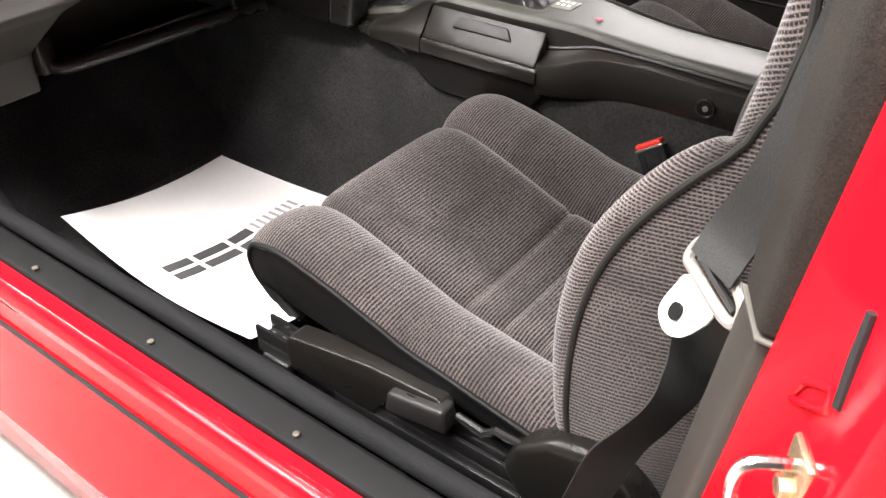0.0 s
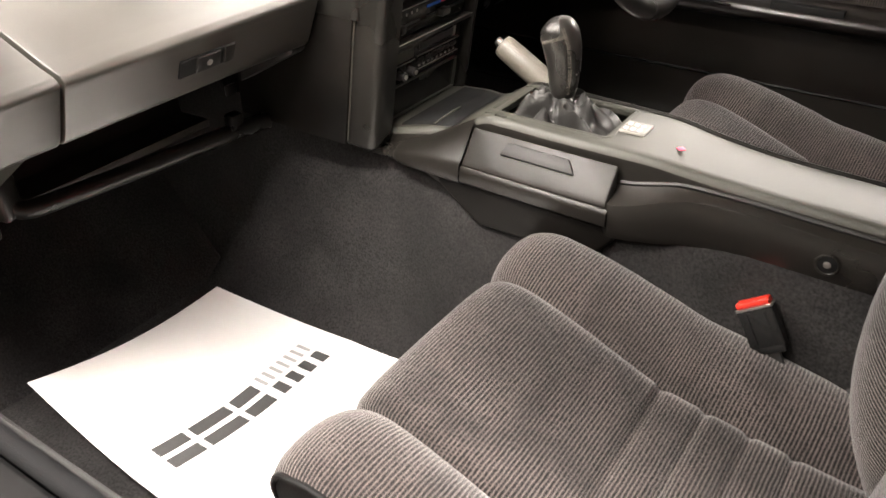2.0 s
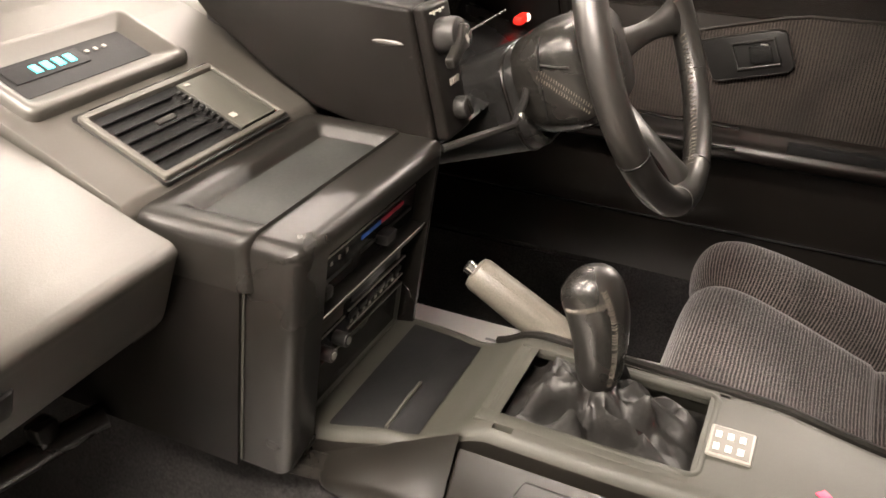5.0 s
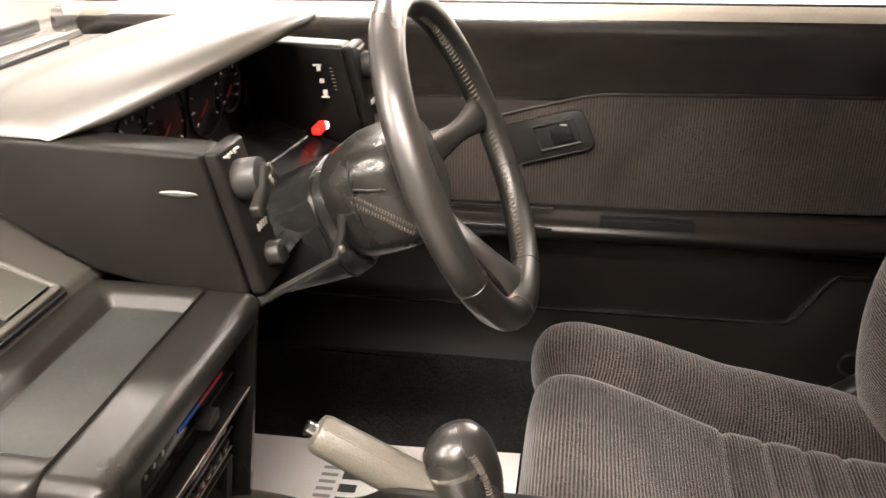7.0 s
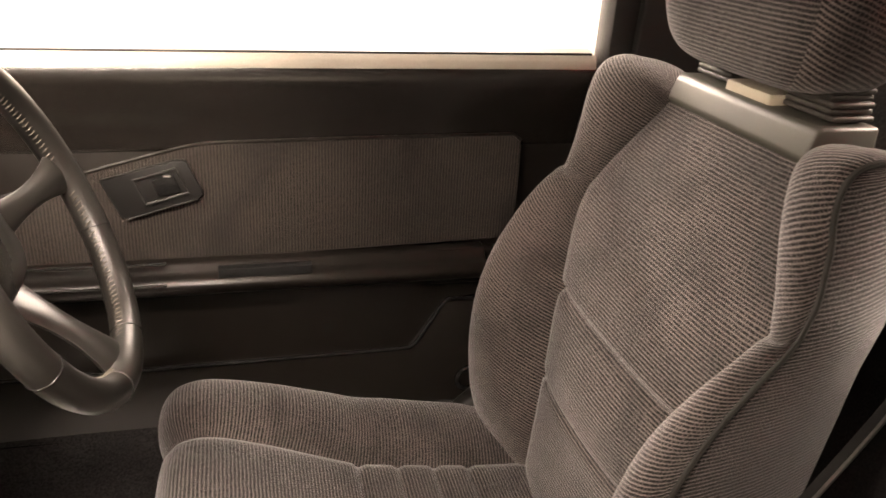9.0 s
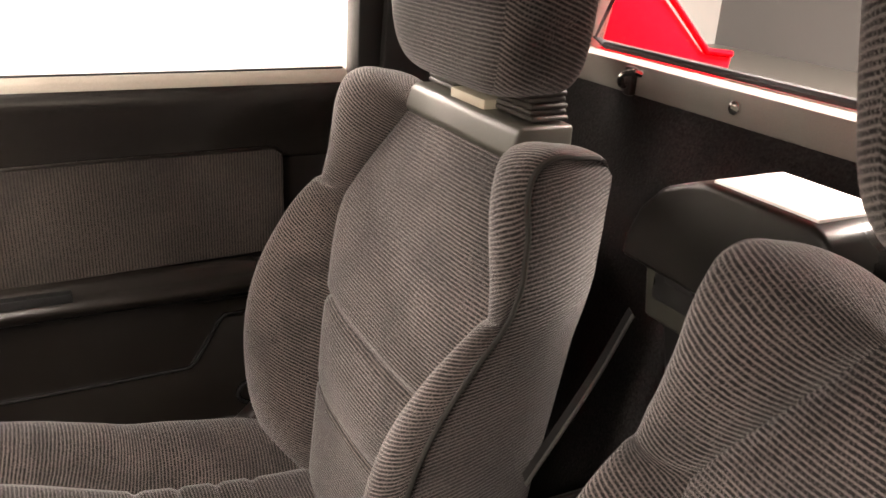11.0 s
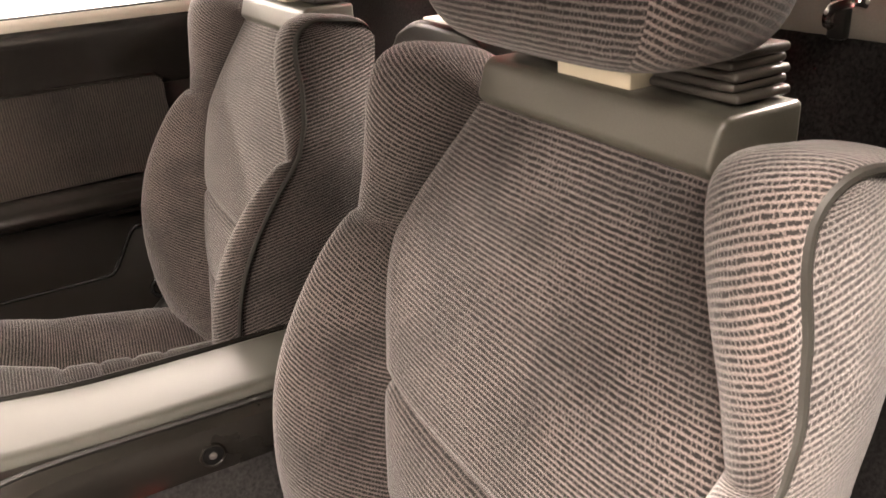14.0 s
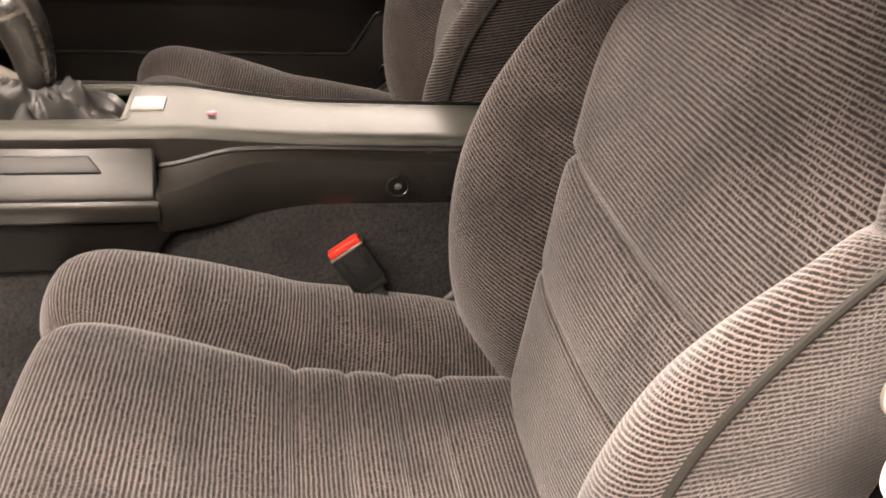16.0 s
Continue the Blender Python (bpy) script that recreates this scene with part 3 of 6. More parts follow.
REAR = [(0.15, -0.125), (0.21, -0.105), (0.30, -0.078), (0.39, -0.062), (0.456, -0.050), (0.526, -0.038), (0.577, -0.022), (0.634, -0.009), (0.686, 0.0), (0.700, -0.011), (0.709, -0.030), (0.716, -0.055)]


def refined(tab, per):
    """More rows between those given, on a smooth curve."""
    out = []
    p = [list(tab[0])] + [list(r) for r in tab] + [list(tab[-1])]
    for i in range(len(tab) - 1):
        a, b, c, d = p[i:i + 4]
        for k in range(per):
            t = k / per
            out.append([0.5 * (2 * q + (r - o) * t + (2 * o - 5 * q + 4 * r - s) * t * t + (3 * q - o - 3 * r + s) * t ** 3)
                        for o, q, r, s in zip(a, b, c, d)])
    out.append(list(tab[-1]))
    return out


def bezier(a, b, c, d, t):
    return a * (1 - t) ** 3 + 3 * b * t * (1 - t) ** 2 + 3 * c * t * t * (1 - t) + d * t ** 3


EDGE_TAB = [(0.15, 0.243), (0.44, 0.243), (0.54, 0.243), (0.585, 0.241), (0.63, 0.234), (0.68, 0.226), (0.72, 0.226)]


def wing_rows(sgn, yc):
    """The rolled side of the backrest, from the seam round to the piping."""
    rows = []
    for x, z, nx, nz, w, d in refined(BACK, 3):
        r = []
        L = math.hypot(nx, nz)
        EDGE = interp(EDGE_TAB, z)[0]
        if z > 0.67:
            EDGE -= 0.020 * max(0.0, min(1.0, (x + 0.058) / 0.052)) ** 1.4
        nx, nz = nx / L, nz / L
        wrap = 0.015 * max(0.0, min(1.0, (0.686 - z) / 0.04)) * min(1.0, d / 0.03)
        for k in range(13):
            t = k / 12
            u = bezier(w, w + 0.002 + 0.1 * (EDGE - w), EDGE + 0.010, EDGE + 0.001, t)
            h = bezier(-0.015, d * 1.13 + 0.005, d * 1.22 + 0.003 + 0.3 * wrap, max(0.004, d * 0.90 - wrap), t)
            kick = 0.013 * t * t * math.exp(-((z - 0.565) / 0.035) ** 2)
            r.append((x + nx * h, yc + sgn * u, z + nz * h + kick))
        rows.append(r)
    return rows


def skewed(bm, k):
    """Turns the run of the cloth's ribs on a piece."""
    lay = bm.loops.layers.uv["cloth"]
    for f in bm.faces:
        for lp in f.loops:
            u, v = lp[lay].uv
            lp[lay].uv = (u + abs(k) * v, v - abs(k) * u)
    return bm


def seat(yc, out, label, group):
    """A bucket seat with its middle at yc; out is the way to its door."""
    s = thing("bucket_seat", (-0.4, yc, 0.012), label, "car seat", group)

    # cushion: a path over the nose and along the top, with an outline across it
    nose = [(-0.600, 0.165), (-0.640, 0.185), (-0.664, 0.215), (-0.664, 0.245), (-0.645, 0.268), (-0.605, 0.272), (-0.54, 0.252), (-0.48, 0.228),
            (-0.424, 0.207), (-0.36, 0.196), (-0.30, 0.187), (-0.24, 0.180), (-0.185, 0.176), (-0.14, 0.170)]
    path = spline([(x, 0, z) for x, z in nose], 61)
    nrm = []
    for k in range(61):
        d = (path[min(k + 1, 60)] - path[max(k - 1, 0)]).normalized()
        nrm.append(Vector((-d.z, 0, d.x)))
    hump_tab = [(0, 0.0), (10, 0.004), (18, 0.013), (24, 0.017), (29, 0.025), (34, 0.031), (40, 0.033), (48, 0.029), (54, 0.019), (60, 0.007)]

    W = 0.129
    rows = []
    fine = spline([(x, 0, z) for x, z in nose], 181)
    for k in range(181):
        d = (fine[min(k + 1, 180)] - fine[max(k - 1, 0)]).normalized()
        n = Vector((-d.z, 0, d.x))
        x = fine[k].x
        r = []
        for j in range(-1, 22):
            v = max(-1.07, min(1.07, j / 10 - 1))
            h = 0.005 * (1 - min(1, abs(v)) ** 4) - 0.004 * math.exp(-((1 - min(1, abs(v))) / 0.05) ** 2) - (0.016 if abs(v) > 1 else 0)
            f = max(0.0, min(1.0, (k - 66) / 30))
            h -= 0.010 * f * (1 - v * v)
            if k > 70:
                for sx in (-0.424, -0.372, -0.322, -0.274):
                    h -= (0.0062 if sx == -0.424 else 0.0058) * math.exp(-((x - sx) / 0.0055) ** 2)
            r.append(tuple(fine[k] + n * h + Vector((0, yc + v * W, 0))))
        rows.append(r)
    part("cushion_panel", sheet(rows), CLOTH, s, "striped grey velour with sewn cross seams", 60)
    for sg in (-1, 1):
        rows, pip = [], []
        for k in range(61):
            hp = interp(hump_tab, k)[0]
            r = []
            lean = max(0.0, min(1.0, (k - 6) / 14))
            for j in range(15):
                t = j / 14
                u = bezier(W, W + 0.018, 0.238, 0.247 - 0.012 * (1 - lean), t)
                h = bezier(-0.013, hp * 1.05 + 0.008, hp * 1.28 + 0.005, hp - 0.014 * lean, t)
                r.append(tuple(path[k] + nrm[k] * h + Vector((0, yc + sg * u, 0))))
            rows.append(r)
            pip.append(r[-1])
        part("cushion_bolster", sheet(rows), CLOTH, s, "padded striped side bolster", 60)
        part("cushion_piping", tube(pip[4:], 0.0036, 8), VINYL, s, "black vinyl piping")
        skirt = []
        low = [(-0.60, 0.172), (-0.632, 0.196), (-0.615, 0.190), (-0.60, 0.187), (-0.55, 0.180), (-0.44, 0.172), (-0.32, 0.165), (-0.2, 0.16)]
        lowp = spline([(x, 0, z) for x, z in low], 50)
        for k in range(50):
            a = Vector(pip[min(60, 2 + round(k * 58 / 49))])
            b = Vector((lowp[k].x, yc + sg * 0.236, lowp[k].z))
            m = (a + b) / 2 + Vector((0, sg * 0.006, 0))
            skirt.append([tuple(a), tuple(m), tuple(b), (b.x, yc + sg * 0.19, b.z - 0.01)])
        part("cushion_skirt", sheet(skirt), VINYL, s, "black vinyl side of the cushion")
    part("cushion_base", rbox((-0.60, yc - 0.19, 0.10), (-0.15, yc + 0.19, 0.150), 0.02), BLACK, s)

    # backrest
    bc = yc
    rows = []
    tab = refined(BACK[:17], 10)
    for x, z, nx, nz, w, d in tab:
        r = []
        for v in [-1.07] + [j / 10 - 1 for j in range(21)] + [1.07]:
            h = 0.010 * (1 - abs(v) ** 3.5) - 0.004 - (0.010 if abs(v) > 1 else 0)
            crease = 0.427
            h -= 0.009 * math.exp(-((z - crease) / 0.0055) ** 2) + 0.006 * math.exp(-((z - 0.312) / 0.0045) ** 2)
            h = -0.004 + (h + 0.004) * max(0.0, min(1.0, (0.692 - z) / 0.05))
            h += 0.010 * math.exp(-((z - 0.36) / 0.05) ** 2) * max(0.0, 1 - v * v)
            r.append((x - h, bc + v * w, z))
        rows.append(r)
    part("back_panel", sheet(rows), CLOTH, s, "striped grey velour back panel with a lumbar seam", 60)
    rp = []
    for sg in (-1, 1):
        rows = wing_rows(sg, bc)
        # Outer wing takes the paler cloth for light, inner wing the darker one.
        part("back_bolster", skewed(sheet(rows), sg * 0.45), WEAVE if sg == out else CLOTH, s, "padded striped wing of the backrest", 60)
        pip = [r[-1] for r in rows]
        part("back_piping", tube(pip[3:-5], 0.0034, 8), PIPING, s, "black vinyl piping")
        srow, back = [], []
        for (px, py, pz) in pip:
            rx = interp(REAR, pz)[0]
            rx = max(rx, px + 0.001)
            srow.append([(px + (rx - px) * t, py - sg * 0.016 * t * t + sg * 0.004 * math.sin(math.pi * t), pz) for t in [q / 6 for q in range(7)]])
        # Inner side panel uses the darker cloth to carry its shade.
        part("back_side", skewed(sheet(srow), 0.2), WEAVE if sg == out else CLOTH, s, "striped side panel of the backrest", 60)
        rp.append([r[-1] for r in srow])
    shoulders = [r[44:] for r in rp]
    for sg, side_pts in zip((-1, 1), shoulders):
        part("shoulder_back", sheet([[p, (p[0] + 0.002, p[1] - sg * 0.03, p[2] - 0.012), (p[0], p[1] - sg * 0.07, p[2] - 0.03)] for p in side_pts]), CLOTH, s, "", 60)
    rp = [r[:45] for r in rp]
    rows = [[tuple(Vector(a).lerp(Vector(b), t) + Vector((0.012 * math.sin(math.pi * t), 0, 0))) for t in [q / 8 for q in range(9)]] for a, b in zip(*rp)]
    part("back_shell", sheet(rows), VINYL, s, "dark back of the seat")

    # cap between the shoulders and the headrest
    cap = part("shoulder_cap", prism([(-0.0640, 0.6865), (-0.056, 0.711), (-0.050, 0.716), (0.012, 0.716), (0.012, 0.66), (-0.04, 0.66)], "y", yc - 0.127, yc + 0.127, 0.004, 3), CAPGREY, s, "grey plastic cap under the headrest")
    for sg in (-1, 1):
        for k in range(5):
            z = 0.7185 + 0.0065 * k
            y0, y1 = sorted((yc + sg * 0.044, yc + sg * 0.119))
            part("bellows_rib", rbox((-0.036 - 0.0012 * k, y0 + (0.003 if k % 2 else 0.0), z), (0.010 - 0.001 * k, y1 - (0.003 if k % 2 else 0.0), z + 0.0060), 0.0028, 3), PILLAR, cap, "ribbed rubber bellows")
        part("headrest_post", tube([(-0.012, yc + sg * 0.08, 0.70), (-0.012, yc + sg * 0.08, 0.78)], 0.006, 8), STEEL, cap)

    # Added cream block in place of the brightly lit cap top.
    part("lit_gap_block", rbox((-0.047, yc - 0.040, 0.714), (0.010, yc + 0.040, 0.727), 0.003), CREAM, cap, "cream block for the lit cap between the bellows")

    # headrest: rounded block, wider at the top, leaning forward
    bm = bmesh.new()
    lay = bm.loops.layers.uv.new("cloth")
    rings, vlen = [], []
    NZ, NA = 22, 48
    for i in range(NZ + 1):
        f = i / NZ
        a = -math.pi / 2 + math.pi * f
        sz = math.copysign(abs(math.sin(a)) ** 0.48, math.sin(a))
        sc = abs(math.cos(a)) ** 0.38
        z = 0.836 + 0.098 * sz
        lean = -0.032 - 0.05 * (z - 0.75) - (0.027 if out < 0 else 0.0)
        ring = []
        for j in range(NA):
            t = 2 * math.pi * j / NA
            cx = math.copysign(abs(math.cos(t)) ** 0.55, math.cos(t)) * 0.056 * sc
            cy = math.copysign(abs(math.sin(t)) ** 0.45, math.sin(t)) * (0.166 + 0.02 * sz) * sc
            ring.append(bm.verts.new((lean + cx, yc + cy, z)))
        if i == NZ // 2:
            ulen = [0.0]
            for j in range(NA):
                ulen.append(ulen[-1] + (ring[(j + 1) % NA].co - ring[j].co).length)
        vlen.append(vlen[-1] + (ring[NA // 2].co - rings[-1][NA // 2].co).length if rings else 0.0)
        rings.append(ring)
    ends = {1: bmesh.new(), -1: bmesh.new()}
    lays = {k: b.loops.layers.uv.new("cloth") for k, b in ends.items()}
    for i in range(NZ):
        for j in range(NA):
            q = (rings[i][j], rings[i][(j + 1) % NA], rings[i + 1][(j + 1) % NA], rings[i + 1][j])
            mid = math.sin(2 * math.pi * (j + 0.5) / NA)
            corners = ((i, j), (i, j + 1), (i + 1, j + 1), (i + 1, j))
            end = 1 if mid > 0.60 else -1 if mid < -0.60 else 0
            if end:
                eb = ends[end]
                fc = eb.faces.new([eb.verts.new(v.co) for v in q])
                for lp, (aa, bb) in zip(fc.loops, corners):
                    u, v = ulen[bb], vlen[aa]
                    lp[lays[end]].uv = (0.94 * u + 0.34 * v * end, 0.94 * v - 0.34 * u * end)
                continue
            fc = bm.faces.new(q)
            for lp, (aa, bb) in zip(fc.loops, corners):
                lp[lay].uv = (ulen[bb], vlen[aa])
    bm.faces.new(rings[0])
    bm.faces.new(rings[-1])
    bmesh.ops.recalc_face_normals(bm, faces=bm.faces)
    hr = part("headrest", bm, CLOTH, s, "striped velour headrest", 60)
    for eb in ends.values():
        bmesh.ops.remove_doubles(eb, verts=eb.verts, dist=0.0002)
        bmesh.ops.recalc_face_normals(eb, faces=eb.faces)
        part("headrest_end", eb, WEAVE, hr, "woven end panel with ribs turned", 60)

    # rails, covers, levers
    for sg in (-1, 1):
        y = yc + sg * 0.245
        rail = part("seat_rail", rbox((-0.655, y - 0.016, 0.108), (-0.14, y + 0.016, 0.128), 0.003), BLACK, s, "black steel seat rail")
        part("rail_lip", rbox((-0.655, y - 0.015, 0.126), (-0.16, y - 0.010, 0.148), 0.001), GLOSSY, rail)
        part("rail_lip", rbox((-0.655, y + 0.010, 0.126), (-0.16, y + 0.015, 0.148), 0.001), GLOSSY, rail)
        for k in range(3):
            part("rail_bolt", disc((-0.640 + 0.018 * k, y, 0.130), 0.0035, 0.006, (0, 0, 1), 8), STEEL, rail)
        for x0, x1 in ((-0.645, -0.60), (-0.20, -0.15)):
            part("rail_foot", rbox((x0, y - 0.02, 0.010), (x1, y + 0.02, 0.110), 0.004), BLACK, rail)
        part("rail_web", rbox((-0.60, y - 0.004, 0.03), (-0.20, y + 0.004, 0.112), 0.002), BLACK, rail)
        cover = part("rail_cover", prism([(-0.595, 0.118), (-0.595, 0.158), (-0.588, 0.166), (-0.46, 0.190), (-0.362, 0.196), (-0.355, 0.190), (-0.355, 0.178), (-0.425, 0.165), (-0.46, 0.118)], "y", y - 0.020, y + 0.012, 0.003, 3), SIDE if sg == out else BLACK, s, "black plastic rail cover")
        if sg == out:
            yo = y + sg * 0.020
            part("cover_ridge", tube([(-0.588, yo - sg * 0.003, 0.164), (-0.46, yo - sg * 0.003, 0.1885), (-0.365, yo - sg * 0.003, 0.1945)], 0.0028, 8), PLASTIC, cover, "worn upper ridge")
            part("track_edge", rbox((-0.52, y + sg * 0.017 - 0.002, 0.100), (-0.17, y + sg * 0.017 + 0.002, 0.116), 0.001), GLOSSY, rail)
            lever = part("recline_lever", prism([(-0.430, 0.150), (-0.425, 0.182), (-0.350, 0.196), (-0.345, 0.165)], "y", yo - 0.012, yo + 0.014, 0.005, 3), DARK, s, "charcoal recliner lever")
            part("lever_arrow", rbox((-0.402, yo - 0.004, 0.1872), (-0.392, yo - 0.0025, 0.1890), 0), PLASTIC, lever)
            part("lever_link", tube([(-0.345, y + sg * 0.01, 0.178), (-0.31, y + sg * 0.012, 0.176), (-0.295, y + sg * 0.012, 0.19), (-0.26, y + sg * 0.012, 0.19)], 0.005, 8), GLOSSY, s)
        # rounded recliner housing
        yo = y + sg * 0.004
        hb = prism([(-0.285, 0.150), (-0.272, 0.190), (-0.235, 0.222), (-0.190, 0.236), (-0.150, 0.228), (-0.122, 0.195), (-0.12, 0.13), (-0.20, 0.105), (-0.26, 0.115)], "y", yo - 0.018, yo + 0.018, 0.012, 4)
        part("recliner_cover", hb, PLASTIC, s, "rounded black plastic recliner cover")
    return s


P_SEAT, D_SEAT = YC - SEAT, YC + SEAT
seat(P_SEAT, -1, "grey striped velour bucket seat with black piping", "front seats")
seat(D_SEAT, 1, "grey striped velour bucket seat behind the steering wheel", "front seats")

# ---------------------------------------------------------------- passenger seat belt and buckles
belt = thing("seat_belt", (-0.05, 0.40, 0.98), "black webbing seat belt hanging from the pillar, steel tongue loose", "seat belt")


def band(path, across, width, thick, mat, name, parent, label=""):
    """A strap along a path; across gives its width direction at even steps."""
    pts = spline(path, 30)
    rows = []
    for k, p in enumerate(pts):
        t = k / 29
        q = t * (len(across) - 1)
        i = min(int(q), len(across) - 2)
        a = Vector(across[i]).lerp(Vector(across[i + 1]), q - i).normalized() * width / 2
        rows.append([tuple(p - a), tuple(p - a * 0.5 + Vector((0, 0, 0))), tuple(p), tuple(p + a * 0.5), tuple(p + a)])
    return part(name, sheet(rows, thick=thick), mat, parent, label)


tm = look((0, 0, 0), (0.5, 0.72, -0.48)).to_3x3()
tp = Vector((-0.135, 0.470, 0.440)) + tm @ Vector((0.013, 0.019, 0))
axr, axu, axn = tm @ Vector((1, 0, 0)), tm @ Vector((0, 1, 0)), tm @ Vector((0, 0, 1))


def on_tongue(x, y, n=0.0):
    return tp + (axr * x + axu * y) * 1.03 + axn * (n + 0.028)


def chaikin(pts, times):
    """Cuts the corners of a closed outline until they are round."""
    for _ in range(times):
        pts = [(a[0] + (b[0] - a[0]) * f, a[1] + (b[1] - a[1]) * f) for a, b in zip(pts, pts[1:] + pts[:1]) for f in (0.25, 0.75)]
    return pts


plate = [(-0.0055, 0.0175), (-0.0065, 0.004), (-0.0080, -0.008), (-0.0060, -0.016), (0.001, -0.021), (0.010, -0.0235), (0.019, -0.0205), (0.027, -0.013), (0.0375, 0.0125), (0.0114, 0.0200)]
bm = bmesh.new()
bm.faces.new([bm.verts.new(on_tongue(*p)) for p in chaikin(plate, 2)])
solidify(bm, 0.002)
tg = part("tongue", bm, TONGUE, belt, "bright steel tongue with a slot")
part("slot", turned(prism(chaikin([(-0.0050, -0.0062), (-0.0065, 0.0050), (0.002, 0.0072), (0.0058, 0.002), (0.0048, -0.0065)], 2), "z", -0.0010, 0.0008, 0), Matrix.Translation(on_tongue(0.009, -0.0063, 0.0022)) @ tm.to_4x4()), MATTE, tg, "dark slot")
frame_path = [on_tongue(x, y, -0.003) for x, y in chaikin([(-0.0145, 0.024), (-0.0115, 0.0435), (0.0030, 0.0425), (0.045, 0.0300), (0.0510, 0.0190), (0.0450, 0.0110), (-0.004, 0.0215)], 3)]
part("tongue_frame", tube(frame_path, 0.0045, 8, closed=True), TRIMGREY, belt, "grey tongue frame")
part("tongue_bar", tube([on_tongue(-0.004, 0.0325, -0.001), on_tongue(0.0445, 0.0215, -0.001)], 0.0030, 8), BLACK, belt)
band([(-0.030, 0.430, 0.97), (-0.050, 0.434, 0.80), (-0.066, 0.438, 0.70), (-0.072, 0.440, 0.664), (-0.083, 0.440, 0.594), on_tongue(0.016, 0.062, 0.008), on_tongue(0.0145, 0.0325, 0.005)], ((0.82, -0.35, 0.1), axr), 0.045, 0.0016, WEBBING, "shoulder_strap", belt, "black woven strap")
band([on_tongue(0.024, 0.014, -0.008), (-0.110, 0.456, 0.432), (-0.114, 0.450, 0.402), (-0.118, 0.446, 0.378), (-0.134, 0.446, 0.340), (-0.153, 0.446, 0.300), (-0.166, 0.448, 0.250), (-0.19, 0.452, 0.15)], (axr, (0.55, 0.55, -0.45), (0.50, 0.72, -0.42), (0.75, 0.5, 0.0), (0.85, 0.3, 0.35)), 0.044, 0.0016, WEBBING, "lap_strap", belt, "black woven strap, twisted")


def buckle(at, lean, label):
    """A buckle on its stalk, with a red release bar on top."""
    b = thing("belt_buckle", at, label, "belt buckle")
    m = Matrix.Translation(at) @ lean.to_4x4() @ Matrix.Scale(0.88, 4)
    part("stalk", turned(rbox((-0.010, -0.004, -0.16), (0.010, 0.004, -0.052), 0.003), m), BLACK, b)
    case = part("case", turned(rbox((-0.0235, -0.010, -0.056), (0.0235, 0.010, 0.0), 0.004), m), GLOSSY, b)
    part("collar", turned(rbox((-0.021, -0.0085, -0.066), (0.021, 0.0085, -0.052), 0.003), m), GLOSSY, b)
    part("steel_edge", turned(rbox((-0.0235, -0.0105, -0.003), (0.0235, 0.0105, 0.0005), 0.001), m), STEEL, case)
    for sx in (-0.012, 0.012):
        part("case_groove", turned(rbox((sx - 0.0012, -0.0112, -0.050), (sx + 0.0012, -0.0098, -0.008), 0.0004), m), GLOSSY, case)
    part("release_bar", turned(rbox((-0.022, -0.0095, 0.0), (0.022, 0.0095, 0.009), 0.003), m), SIGNAL, b, "red release bar")
    return b


bm_lean = Matrix.Rotation(radians(-12), 3, "X") @ Matrix.Rotation(radians(-34), 3, "Y")
buckle((-0.367, 0.980, 0.277), bm_lean, "black belt buckle with a red release bar beside the tunnel")
dl = thing("belt_stalk", (-0.24, 1.70, 0.012), "chrome and black belt anchor beside the door", "belt anchor")
part("stalk", tube(spline([(-0.22, 1.695, 0.016), (-0.225, 1.69, 0.14), (-0.232, 1.688, 0.21)], 12), 0.009, 8), BLACK, dl)
part("anchor_loop", tube([(-0.232 + 0.024 * math.cos(a), 1.688, 0.228 + 0.020 * math.sin(a)) for a in [2 * math.pi * k / 20 for k in range(20)]], 0.004, 8, closed=True), GLOSSY, dl, "glossy black loop")
ds = thing("loose_belt", (-0.05, 1.147, 0.42), "black belt strap hanging behind the seat", "seat belt")
band([(0.022, 1.175, 0.55), (-0.03, 1.16, 0.49), (-0.105, 1.15, 0.40)], ((0.3, 0.9, 0.2), (0.3, 0.9, 0.2)), 0.004, 0.002, STEEL, "bright_edge", ds, "thin pale strap edge")
band([(0.026, 1.183, 0.55), (-0.026, 1.169, 0.49), (-0.101, 1.159, 0.40)], ((0.3, 0.9, 0.2), (0.3, 0.9, 0.2)), 0.012, 0.002, BLACK, "strap", ds, "black woven strap")

# ---------------------------------------------------------------- centre console


con = thing("centre_console", (-0.45, 1.08, 0.30), "grey plastic centre console with a lidded side bin", "centre console")
